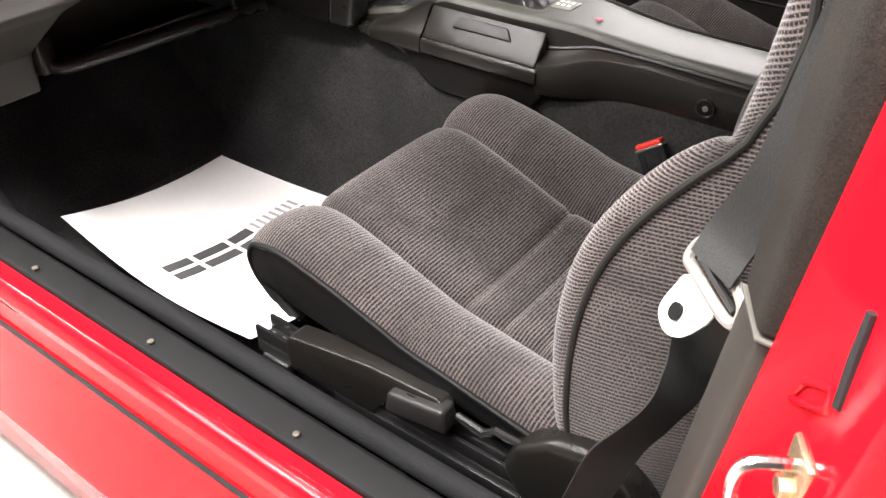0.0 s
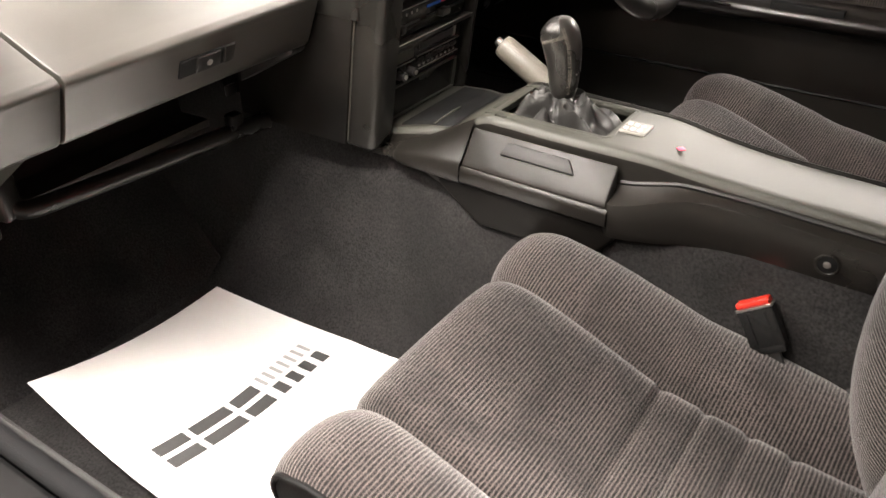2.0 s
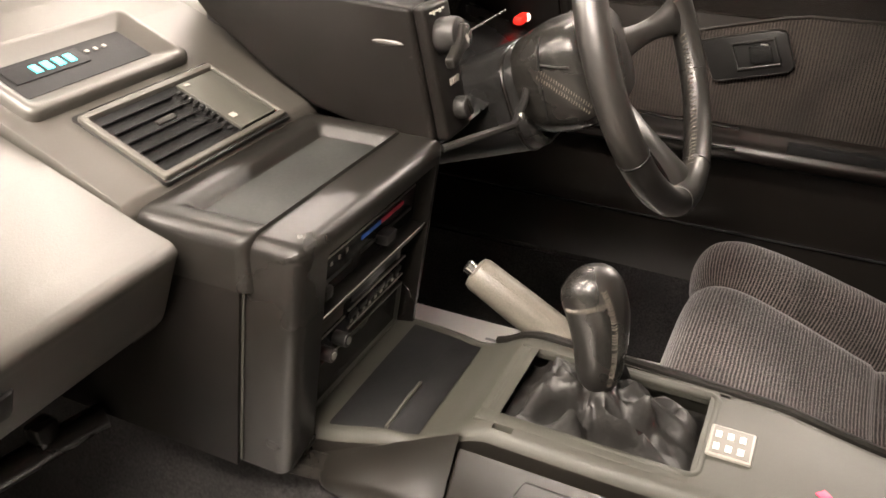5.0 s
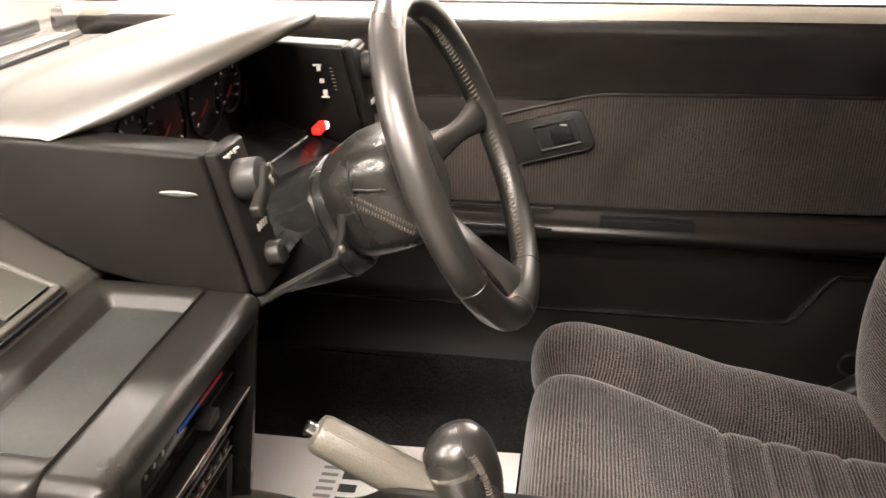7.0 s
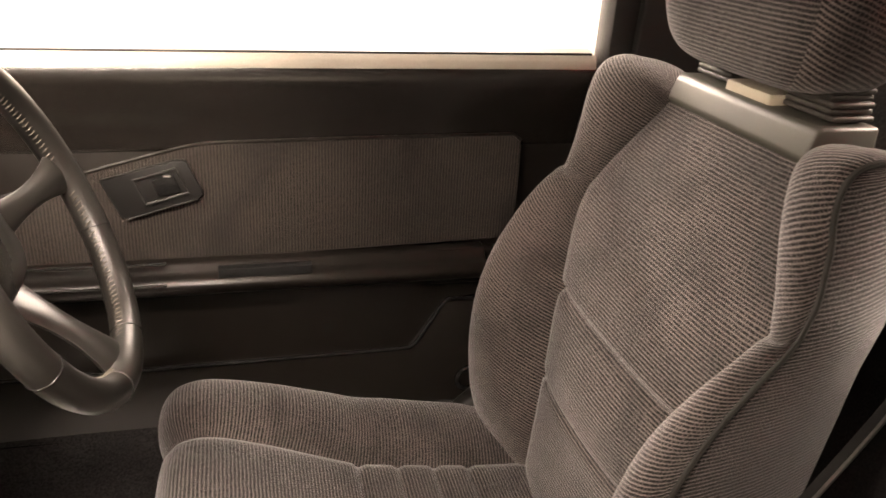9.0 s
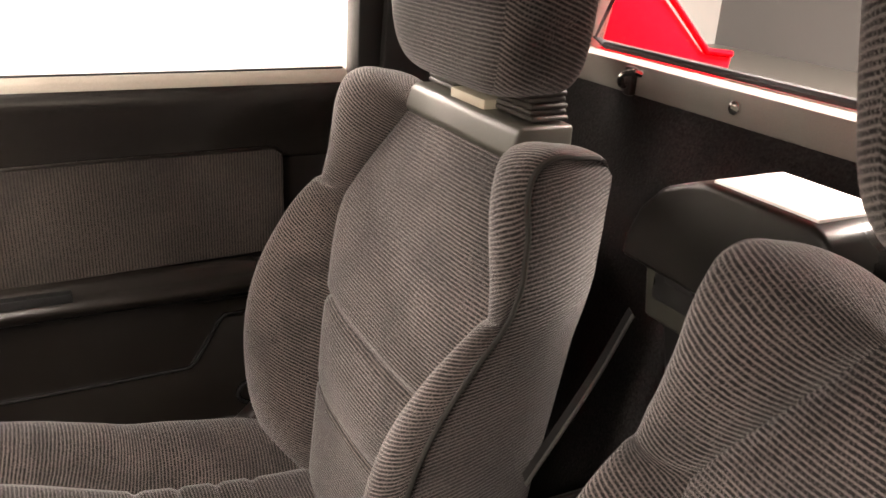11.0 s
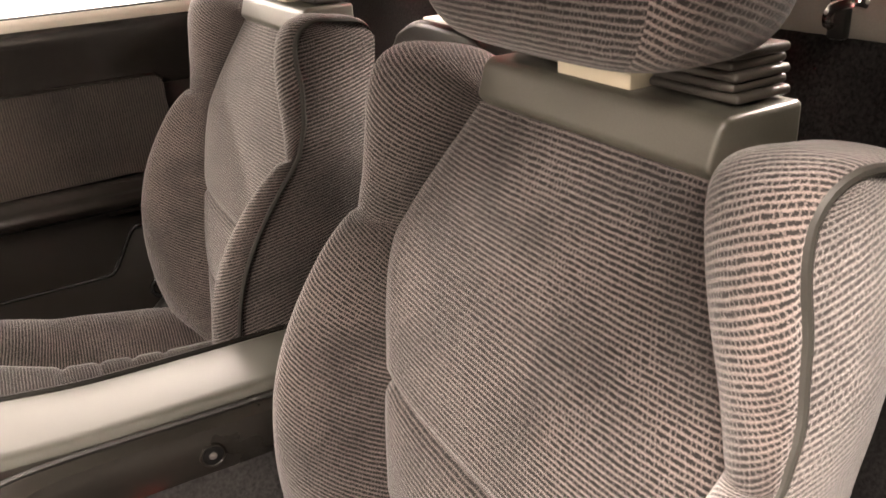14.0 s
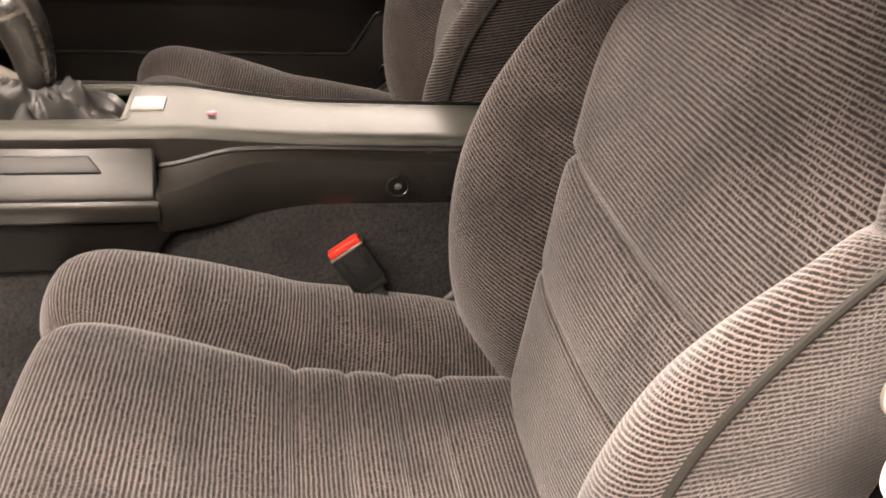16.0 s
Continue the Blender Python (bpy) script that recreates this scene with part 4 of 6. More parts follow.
# main shell: outline across the car at each station
stations = [
    (-0.930, 0.992, 1.212, 0.348, 0.330, 0.322, 0), (-0.885, 0.994, 1.200, 0.357, 0.334, 0.318, 0), (-0.845, 0.998, 1.186, 0.366, 0.343, 0.312, 0), (-0.815, 1.000, 1.178, 0.369, 0.350, 0.30, 0),
    (-0.790, 1.002, 1.171, 0.381, 0.358, 0.30, 0), (-0.770, 1.003, 1.167, 0.395, 0.364, 0.30, 0), (-0.752, 1.004, 1.163, 0.402, 0.366, 0.30, 0), (-0.730, 1.004, 1.162, 0.4025, 0.366, 0.30, 0), (-0.640, 1.004, 1.160, 0.402, 0.362, 0.30, 0),
    (-0.575, 1.004, 1.155, 0.403, 0.352, 0.304, 0.004), (-0.558, 1.004, 1.154, 0.403, 0.350, 0.306, 0.016), (-0.540, 1.005, 1.152, 0.403, 0.353, 0.307, 0.016),
    (-0.520, 1.006, 1.148, 0.402, 0.359, 0.309, 0.014), (-0.49, 1.008, 1.143, 0.399, 0.369, 0.312, 0.009), (-0.460, 1.010, 1.140, 0.396, 0.374, 0.316, 0.003),
    (-0.40, 1.012, 1.135, 0.392, 0.375, 0.318, 0), (-0.30, 1.012, 1.133, 0.390, 0.372, 0.318, 0), (-0.18, 1.012, 1.133, 0.388, 0.370, 0.318, 0), (-0.05, 1.012, 1.133, 0.386, 0.368, 0.318, 0), (0.09, 1.012, 1.133, 0.385, 0.367, 0.318, 0)]


def console_row(x, y0, y1, zt, zs, zb, fl):
    e = 0.030
    return [(x, y0 - 0.004 - fl, zb - 0.004), (x, y0 - 0.008 - fl, zb + 0.006), (x, y0 - 0.010 - fl, zs - 0.012), (x, y0 - 0.006 - fl, zs - 0.002), (x, y0 + 0.002 - fl * 0.6, zs + fl * 0.1), (x, y0 + 0.008, zs + 0.002 + fl * 0.6), (x, y0 + 0.012, zs - 0.001 + fl * 0.6),
            (x, y0 + 0.014, zt - 0.010), (x, y0 + 0.017, zt - 0.003), (x, y0 + 0.022, zt - 0.0005), (x, y0 + e, zt), (x, y0 + 0.045, zt + 0.0003), (x, (y0 + y1) / 2, zt + 0.0005), (x, y1 - 0.030, zt + 0.0003), (x, y1 - 0.014, zt), (x, y1 - 0.008, zt - 0.001), (x, y1 - 0.003, zt - 0.004), (x, y1, zt - 0.014), (x, y1 + 0.004, zb)]


HOLE = (-0.752, -0.592, 1.046, 1.140)
tab = refined(stations, 5)
rows = [console_row(*r) for r in tab]
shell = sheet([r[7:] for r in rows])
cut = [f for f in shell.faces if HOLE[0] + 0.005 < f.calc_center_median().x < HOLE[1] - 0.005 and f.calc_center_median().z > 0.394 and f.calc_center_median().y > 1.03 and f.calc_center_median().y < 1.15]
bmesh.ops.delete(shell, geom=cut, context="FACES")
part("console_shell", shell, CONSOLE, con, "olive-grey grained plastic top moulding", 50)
# Side, bin lid and prow carry their shade in a darker plastic colour.
part("console_side", sheet([r[:8] for r in rows]), SIDE, con, "console side, coloured darker for shade", 50)
# rim of the gaiter opening
x0, x1, y0, y1 = HOLE
zr = 0.4026
for lo, hi in (((x0 - 0.012, y0 - 0.014, 0.392), (x1 + 0.012, y0, zr)), ((x0 - 0.012, y1, 0.392), (x1 + 0.012, y1 + 0.010, zr)),
               ((x0 - 0.014, y0 - 0.013, 0.388), (x0, y1 + 0.009, zr - 0.002)), ((x1, y0 - 0.013, 0.392), (x1 + 0.014, y1 + 0.009, zr))):
    part("gaiter_rim", rbox(lo, hi, 0.002), CONSOLE, con)
lip = []
for cx, cy, a0 in ((x0 + 0.008, y0 + 0.006, math.pi), (x1 - 0.008, y0 + 0.006, 1.5 * math.pi), (x1 - 0.008, y1 - 0.006, 0.0), (x0 + 0.008, y1 - 0.006, 0.5 * math.pi)):
    lip += [(cx + 0.010 * math.cos(a0 + 0.4 * k), cy + 0.010 * math.sin(a0 + 0.4 * k), 0.4000 - (0.002 if cx < -0.7 else 0)) for k in range(4)]
part("gaiter_lip", tube(lip, 0.0042, 8, closed=True), CONSOLE, con, "rounded lip of the gaiter opening", 60)
part("gaiter_well", rbox((x0, y0, 0.30), (x1, y1, 0.355), 0), BLACK, con)
# Dark sheet laid over the slope stands in for its shade.
tray = [r for r in tab if -0.90 < r[0] < -0.805]
part("slope_shade", sheet([[(r[0], y, r[3] + h) for y, h in ((r[1] + 0.024, 0.0005), (r[1] + 0.026, 0.0020), ((r[1] + r[2]) / 2, 0.0024), (r[2] - 0.020, 0.0020), (r[2] - 0.018, 0.0005))] for r in tray]), MATTE, con, "dark sheet for the shaded slope ahead of the lever")
part("step_line", tube([(-0.8400, 1.022, 0.3690), (-0.8400, 1.060, 0.3706), (-0.8395, 1.086, 0.3706)], 0.0017, 6), CONSOLE, con, "thin moulded step ahead of the lever")
# trim line along the top edges
part("edge_bead", tube([(r[0], r[1] + 0.0125, r[4] + 0.003 + 0.6 * r[6]) for r in tab if r[0] > -0.56], 0.0035, 6), DARK, con, "dark seam along the top edge")
part("right_rail", tube([(r[0], r[2] + 0.004, r[3] - 0.006) for r in tab if -0.80 < r[0] < 0.06], 0.005, 8), PLASTIC, con)
# side bin with sloping lid
lidpoly = [(1.010, 0.388), (0.984, 0.352), (0.978, 0.343), (0.984, 0.336), (1.010, 0.36)]
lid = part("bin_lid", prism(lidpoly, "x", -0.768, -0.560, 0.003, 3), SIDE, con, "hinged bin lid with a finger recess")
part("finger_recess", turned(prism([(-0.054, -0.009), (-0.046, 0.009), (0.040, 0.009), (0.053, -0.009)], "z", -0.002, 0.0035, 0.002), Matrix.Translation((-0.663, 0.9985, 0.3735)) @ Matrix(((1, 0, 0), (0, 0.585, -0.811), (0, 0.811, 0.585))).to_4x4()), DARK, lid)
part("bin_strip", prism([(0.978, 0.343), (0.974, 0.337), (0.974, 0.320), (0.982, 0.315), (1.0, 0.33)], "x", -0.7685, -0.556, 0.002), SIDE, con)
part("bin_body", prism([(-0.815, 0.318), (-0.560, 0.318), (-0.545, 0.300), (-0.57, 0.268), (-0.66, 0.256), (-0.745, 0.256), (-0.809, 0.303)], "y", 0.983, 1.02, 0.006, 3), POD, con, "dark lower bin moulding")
PROW = [
    (-0.769, (1.016, 0.396), (1.008, 0.387), (0.986, 0.356), (0.978, 0.347), (0.974, 0.337), (0.974, 0.321), (0.982, 0.315), (1.01, 0.315)),
    (-0.790, (1.016, 0.384), (1.007, 0.376), (0.985, 0.354), (0.977, 0.346), (0.974, 0.336), (0.974, 0.320), (0.982, 0.315), (1.01, 0.315)),
    (-0.825, (1.016, 0.364), (1.006, 0.360), (0.985, 0.348), (0.978, 0.342), (0.975, 0.333), (0.975, 0.320), (0.983, 0.315), (1.01, 0.315)),
    (-0.860, (1.016, 0.350), (1.005, 0.347), (0.987, 0.341), (0.980, 0.336), (0.977, 0.329), (0.977, 0.319), (0.985, 0.315), (1.01, 0.315)),
    (-0.882, (1.016, 0.341), (1.006, 0.339), (0.992, 0.335), (0.985, 0.331), (0.982, 0.326), (0.982, 0.319), (0.989, 0.316), (1.01, 0.316)),
    (-0.896, (1.016, 0.335), (1.010, 0.333), (1.002, 0.330), (0.997, 0.328), (0.995, 0.325), (0.995, 0.321), (0.999, 0.319), (1.01, 0.319))]
prow = [[(r[0], y, z) for y, z in r[1:]] for r in PROW]
prow = refined([[c for p in r for c in p] for r in prow], 4)
prow = [[tuple(r[3 * k:3 * k + 3]) for k in range(len(r) // 3)] for r in prow]
prow = [[tuple(p) for p in spline(r, 22)] for r in prow]
part("bin_nose", sheet(prow), SIDE, con, "smooth prow of the console, darkened for shade", 70)
sc = part("side_screw", disc((-0.309, 1.0015, 0.343), 0.0115, 0.003, (0, 1, 0), 20), MATTE, con, "recessed screw cup")
part("cup_rim", tube([(-0.309 + 0.0118 * math.cos(a), 1.0005, 0.343 + 0.0118 * math.sin(a)) for a in [2 * math.pi * k / 24 for k in range(24)]], 0.0016, 8, closed=True), SIDE, sc)
part("screw_head", disc((-0.309, 0.9998, 0.343), 0.0042, 0.002, (0, 1, 0), 12), STEEL, sc)
sw = part("switch_pad", rbox((-0.590, 1.068, 0.4020), (-0.556, 1.104, 0.4060), 0.002), TRIMGREY, con, "pale switch plate with printed marks")
# Dark pad face coloured grey for the reflection it catches.
part("pad_face", rbox((-0.5875, 1.0705, 0.4058), (-0.5585, 1.1015, 0.4064), 0), LOOPGREY, sw)
for i in range(3):
    for j in range(2):
        part("printed_mark", rbox((-0.5855 + 0.009 * i, 1.074 + 0.0145 * j, 0.4065), (-0.5810 + 0.009 * i, 1.081 + 0.0145 * j, 0.4069), 0), WHITEMARK, sw)
part("red_marker", turned(rbox((-0.0042, -0.0042, 0), (0.0042, 0.0042, 0.0012), 0.0003), pose(-0.505, 1.062, 0.4032, 0, 0, 45)), REDMARK, con, "small red diamond marker")

lever = thing("gear_lever", (-0.68, 1.09, 0.36), "black leather gear lever with pale stitching and gathered gaiter", "gear lever")
# gaiter: a gathered cone with deep folds
rows = []
NG = 96
for i in range(19):
    f = i / 18
    row = []
    for j in range(NG + 1):
        a = 2 * math.pi * j / NG
        ex, ey = math.cos(a), math.sin(a)
        sq = 1 / max(abs(ex), abs(ey))
        bx, by = -0.672 + ex * sq * 0.079, 1.093 + ey * sq * 0.046
        tx, ty = -0.684 + ex * 0.013, 1.094 + ey * 0.013
        g = f ** 0.8
        n1 = noise.noise((ex * 2.1, ey * 2.1, f * 2.2)) * 0.020 + noise.noise((ex * 4.3 + 5, ey * 4.3, f * 4.0)) * 0.011
        env = math.sin(math.pi * min(1, f * 1.02)) ** 0.8
        fold = 0.008 * math.sin(a * 5 + 4 * f + 3.0 * noise.noise((ex * 1.3, ey * 1.3, 9)))
        r = 1 + env * (n1 + fold) * 9
        z = 0.383 + 0.040 * f ** 1.3 + env * (0.034 * noise.noise((ex * 2.6 + 2, ey * 2.6, f * 3 + 4)) + 0.012 * abs(noise.noise((ex * 6, ey * 6, f * 6))) + 0.004)
        row.append((tx + (bx - tx) * (1 - g) * min(r, 1.25), ty + (by - ty) * (1 - g) * min(r, 1.2), z))
    rows.append(row)
part("gaiter", sheet(rows), GAITER, lever, "creased black leather gaiter", 70)
kp = spline([(-0.683, 1.094, 0.418), (-0.683, 1.095, 0.436), (-0.685, 1.097, 0.46), (-0.691, 1.099, 0.488), (-0.700, 1.100, 0.508), (-0.707, 1.101, 0.5195)], 26)
kr = [1.25 * q * (0.80 + 0.20 * min(1.0, k / 14)) for k, q in enumerate((0.0125, 0.0145, 0.016, 0.0165, 0.017, 0.0175, 0.0177, 0.018, 0.0182, 0.0184, 0.0187, 0.019, 0.0193, 0.0196, 0.0198, 0.02, 0.0202, 0.0203, 0.0202, 0.0196, 0.0187, 0.0174, 0.0155, 0.0130, 0.0094, 0.003))]
knob = part("knob", tube(kp, kr, 20), LEATHER, lever, "polished leather gear knob", 60)
for k in range(40):
    t = k / 39
    i = min(24, int(3 + 16 * t))
    p = kp[i].lerp(kp[i + 1], (3 + 16 * t) % 1)
    r = kr[i]
    ax = (kp[i + 1] - kp[i]).normalized()
    v = Vector((0.72, -0.69, 0))
    q = p + (v - ax * v.dot(ax)).normalized() * r * 0.99
    part("stitch", tube([q + Vector((-0.0017, -0.0017, 0.0010)), q + Vector((0.0003, -0.0003, 0.0)), q + Vector((0.0017, 0.0017, 0.0010))], 0.00045, 5), STITCH, knob)
for k in range(26):
    a = -2.4 + 1.7 * k / 25
    ax = (kp[18] - kp[16]).normalized()
    v = Vector((math.cos(a), math.sin(a), 0))
    n = (v - ax * v.dot(ax)).normalized()
    q = kp[17] + n * kr[17] * 0.985
    part("stitch", tube([q - ax * 0.0020 - ax.cross(n) * 0.0008, q + n * 0.0003, q + ax * 0.0020 - ax.cross(n) * 0.0008], 0.00045, 5), STITCH, knob)

hb = thing("handbrake", (-0.70, 1.195, 0.33), "grey leather-wrapped handbrake lever, pulled up", "handbrake")
d0, d1 = Vector((-0.832, 1.186, 0.437)), Vector((-0.690, 1.200, 0.345))
part("grip", tube([d0 + (d1 - d0) * t for t in (0, 0.01, 0.04, 0.3, 0.6, 0.9, 1.0)], [0.010, 0.0155, 0.0175, 0.0185, 0.019, 0.0195, 0.019], 16), GRIP, hb, "grained grey grip")
part("seam", tube([d0 + (d1 - d0) * t + Vector((0.0085, -0.009, 0.0132)) * (0.93 + 0.13 * t) for t in (0.03, 0.3, 0.6, 0.95)], 0.0009, 6), STITCH, hb, "pale stitched seam")
part("button", tube([d0 - (d1 - d0) * 0.055, d0 - (d1 - d0) * 0.045, d0 + (d1 - d0) * 0.02], [0.005, 0.0068, 0.0068], 12), CHROME, hb, "chrome release button")
part("boot", rbox((-0.735, 1.178, 0.31), (-0.62, 1.225, 0.362), 0.01), BLACK, hb)
part("boot_fold", tube([(-0.742, 1.176, 0.366), (-0.735, 1.205, 0.370), (-0.742, 1.226, 0.366)], 0.004, 6), BLACK, hb)

# ---------------------------------------------------------------- centre stack
stk = thing("centre_stack", (-0.92, 1.085, 0.33), "grey plastic centre stack with heater sliders and radio", "centre stack")


def lean(bm):
    for v in bm.verts:
        v.co.x += (v.co.z - 0.44) * 0.15
    return bm


def round_rect(y0, y1, z0, z1, rads, n=7):
    """Outline of a rectangle with its own radius at each corner, from the low left, round."""
    out = []
    for (cy, cz, sy, sz, a0), r in zip(((y0, z0, 1, 1, math.pi), (y1, z0, -1, 1, 1.5 * math.pi), (y1, z1, -1, -1, 0.0), (y0, z1, 1, -1, 0.5 * math.pi)), rads):
        for k in range(n):
            a = a0 + 0.5 * math.pi * k / (n - 1)
            out.append((cy + sy * r + r * math.cos(a), cz + sz * r + r * math.sin(a)))
    return out


def frame_ring(outer, inner, x0, x1, roll):
    """A ring between two outlines, with its outer front edge rolled over."""
    n = len(outer)
    cy, cz = sum(p[0] for p in outer) / n, sum(p[1] for p in outer) / n
    loops = []
    loops.append([(x0, y, z) for y, z in outer])
    for k in range(6):
        a = 0.5 * math.pi * k / 5
        d = roll * (1 - math.cos(a))
        row = []
        for i, (y, z) in enumerate(outer):
            p, q = outer[i - 1], outer[(i + 1) % n]
            t = Vector((q[0] - p[0], q[1] - p[1])).normalized()
            nrm = Vector((-t.y, t.x))
            if nrm.dot(Vector((cy - y, cz - z))) < 0:
                nrm = -nrm
            row.append((x1 - roll + roll * math.sin(a), y + nrm.x * d, z + nrm.y * d))
        loops.append(row)
    loops.append([(x1, y, z) for y, z in inner])
    loops.append([(x1 - 0.02, y, z) for y, z in inner])
    bm = bmesh.new()
    V = [[bm.verts.new(p) for p in L] for L in loops]
    for A, B in zip(V, V[1:]):
        for k in range(n):
            bm.faces.new((A[k], A[(k + 1) % n], B[(k + 1) % n], B[k]))
    bmesh.ops.recalc_face_normals(bm, faces=bm.faces)
    return bm


outer = round_rect(0.967, 1.207, 0.328, 0.558, (0.006, 0.006, 0.010, 0.014))
inner = round_rect(1.004, 1.190, 0.347, 0.538, (0.004, 0.004, 0.004, 0.004))
part("fascia_frame", lean(frame_ring(outer, inner, -0.937, -0.8885, 0.014)), PLASTIC, stk, "rounded grey fascia moulding", 60)
part("face_plate", lean(rbox((-0.93, 1.0, 0.335), (-0.9085, 1.192, 0.543), 0)), BLACK, stk, "black control face")
# Seam in a lighter plastic, which paints the highlight on the fascia edge.
part("seam_highlight", lean(tube([(-0.9365, 0.9658, 0.336), (-0.9365, 0.9658, 0.545)], 0.0013, 6)), CONSOLE, stk, "seam beside the fascia, paler for its edge highlight")
part("divider_edge", lean(rbox((-0.8925, 1.004, 0.4725), (-0.8915, 1.194, 0.4742), 0.0003)), TRIMGREY, stk)
part("divider", lean(rbox((-0.915, 1.002, 0.467), (-0.892, 1.196, 0.4735), 0.002)), PLASTIC, stk)
ht = part("heater_panel", lean(rbox((-0.9085, 1.006, 0.478), (-0.9045, 1.188, 0.537), 0.001)), GLOSSY, stk, "glossy black heater panel")
part("panel_line", lean(rbox((-0.9044, 1.008, 0.5155), (-0.9036, 1.183, 0.5168), 0)), TRIMGREY, ht)
part("slot", lean(rbox((-0.9044, 1.085, 0.491), (-0.9036, 1.180, 0.4945), 0)), BLACK, ht)
part("slot", lean(rbox((-0.9044, 1.010, 0.491), (-0.9036, 1.070, 0.4945), 0)), BLACK, ht)
part("cold_band", lean(rbox((-0.9044, 1.085, 0.5055), (-0.9034, 1.118, 0.5095), 0)), BLUEMARK, ht, "blue temperature band")
part("hot_band", lean(rbox((-0.9044, 1.1185, 0.5055), (-0.9034, 1.160, 0.5095), 0)), REDMARK, ht, "red temperature band")
part("slider_knob", lean(rbox((-0.905, 1.112, 0.487), (-0.892, 1.130, 0.498), 0.002)), DARK, ht)
part("slider_knob", lean(rbox((-0.905, 1.013, 0.487), (-0.892, 1.024, 0.498), 0.002)), PLASTIC, ht)
for k in range(5):
    h = 0.002 + 0.0006 * k
    part("fan_mark", lean(rbox((-0.9044, 1.012 + 0.012 * k, 0.506), (-0.9036, 1.0145 + 0.012 * k, 0.506 + h), 0)), TRIMGREY, ht)
for k in range(6):
    part("vent_mark", lean(rbox((-0.9044, 1.086 + 0.0165 * k, 0.521), (-0.9036, 1.092 + 0.0165 * k, 0.5265), 0)), TRIMGREY, ht)
rd = part("radio", lean(rbox((-0.912, 1.010, 0.412), (-0.9035, 1.186, 0.462), 0.002)), GLOSSY, stk, "black cassette radio with buttons and two knobs")
part("cassette_slot", lean(rbox((-0.9037, 1.075, 0.446), (-0.9022, 1.160, 0.4565), 0.0008)), BLACK, rd)
part("display", lean(rbox((-0.9037, 1.013, 0.440), (-0.9024, 1.062, 0.456), 0.0006)), CONSOLE, rd)
part("bright_tab", lean(rbox((-0.9037, 1.160, 0.444), (-0.9022, 1.166, 0.4585), 0)), TRIMGREY, rd)
part("bright_line", lean(rbox((-0.9036, 1.074, 0.4165), (-0.9024, 1.180, 0.4174), 0)), TRIMGREY, rd)
for k in range(6):
    part("preset_button", lean(rbox((-0.904, 1.074 + 0.0165 * k, 0.428), (-0.9005, 1.087 + 0.0165 * k, 0.434), 0.001)), DARK, rd)
part("bright_line", lean(rbox((-0.9036, 1.072, 0.4375), (-0.9022, 1.180, 0.439), 0)), TRIMGREY, rd)
part("bright_line", lean(rbox((-0.9036, 1.012, 0.4355), (-0.9022, 1.066, 0.4368), 0)), TRIMGREY, rd)
for y in (1.028, 1.052):
    kx = -0.9 + (0.422 - 0.44) * 0.15
    kn = part("radio_knob", disc((kx + 0.004, y, 0.423), 0.0065, 0.014, (1, 0, 0), 16), DARK, rd)
    part("pointer", disc((kx + 0.0113, y, 0.423), 0.0035, 0.001, (1, 0, 0), 12, 0), STEEL, kn)
for k in range(9):
    part("small_mark", lean(rbox((-0.9036, 1.078 + 0.011 * k, 0.4205), (-0.9028, 1.082 + 0.011 * k, 0.4235), 0)), TRIMGREY, rd)
part("cubby", lean(rbox((-0.9090, 1.012, 0.356), (-0.9075, 1.182, 0.402), 0)), BLACK, stk)
for a, b in (((1.010, 0.354), (1.184, 0.3565)), ((1.010, 0.4025), (1.184, 0.405)), ((1.010, 0.354), (1.0125, 0.405)), ((1.1815, 0.354), (1.184, 0.405))):
    part("cubby_frame", lean(rbox((-0.910, a[0], a[1]), (-0.9035, b[0], b[1]), 0.0008)), CONSOLE, stk)
# Side below the tray gets a darker plastic for the shade there.
part("side_panel", prism([(-1.16, 0.331), (-0.9535, 0.331), (-0.9235, 0.530), (-1.16, 0.530)], "y", 0.9613, 1.20, 0.0005), POD, stk, "stack side, darkened for shade")
# tray on top


def stepped(levels, m=None):
    """A moulded well: rounded outlines (x0, x1, y0, y1, radius, height) joined from the outside in, closed by the last."""
    bm = bmesh.new()
    loops = []
    for x0, x1, y0, y1, r, z in levels:
        loops.append([bm.verts.new((px, py, z)) for px, py in round_rect(x0, x1, y0, y1, (r,) * 4)])
    n = len(loops[0])
    for A, B in zip(loops, loops[1:]):
        for k in range(n):
            bm.faces.new((A[k], A[(k + 1) % n], B[(k + 1) % n], B[k]))
    bm.faces.new(loops[-1])
    bmesh.ops.recalc_face_normals(bm, faces=bm.faces)
    return turned(bm, m) if m is not None else bm


part("tray", stepped([(-1.032, -0.9150, 0.961, 1.209, 0.012, 0.515), (-1.032, -0.9150, 0.961, 1.209, 0.012, 0.550), (-1.029, -0.9155, 0.964, 1.206, 0.011, 0.556), (-1.025, -0.9160, 0.968, 1.202, 0.010, 0.5597),
                      (-1.018, -0.9162, 0.974, 1.196, 0.009, 0.561), (-1.000, -0.9165, 0.987, 1.186, 0.008, 0.5605), (-0.994, -0.9168, 0.992, 1.181, 0.007, 0.5580), (-0.991, -0.9170, 0.995, 1.178, 0.006, 0.5510), (-0.988, -0.9175, 0.998, 1.175, 0.005, 0.5490)]),
     PLASTIC, stk, "moulded oddments tray with rounded rims", 50)
part("tray_mat", rbox((-0.9875, 0.9985, 0.5485), (-0.9178, 1.1745, 0.5505), 0.0008), TRAYMAT, stk, "green-grey rubber tray mat")

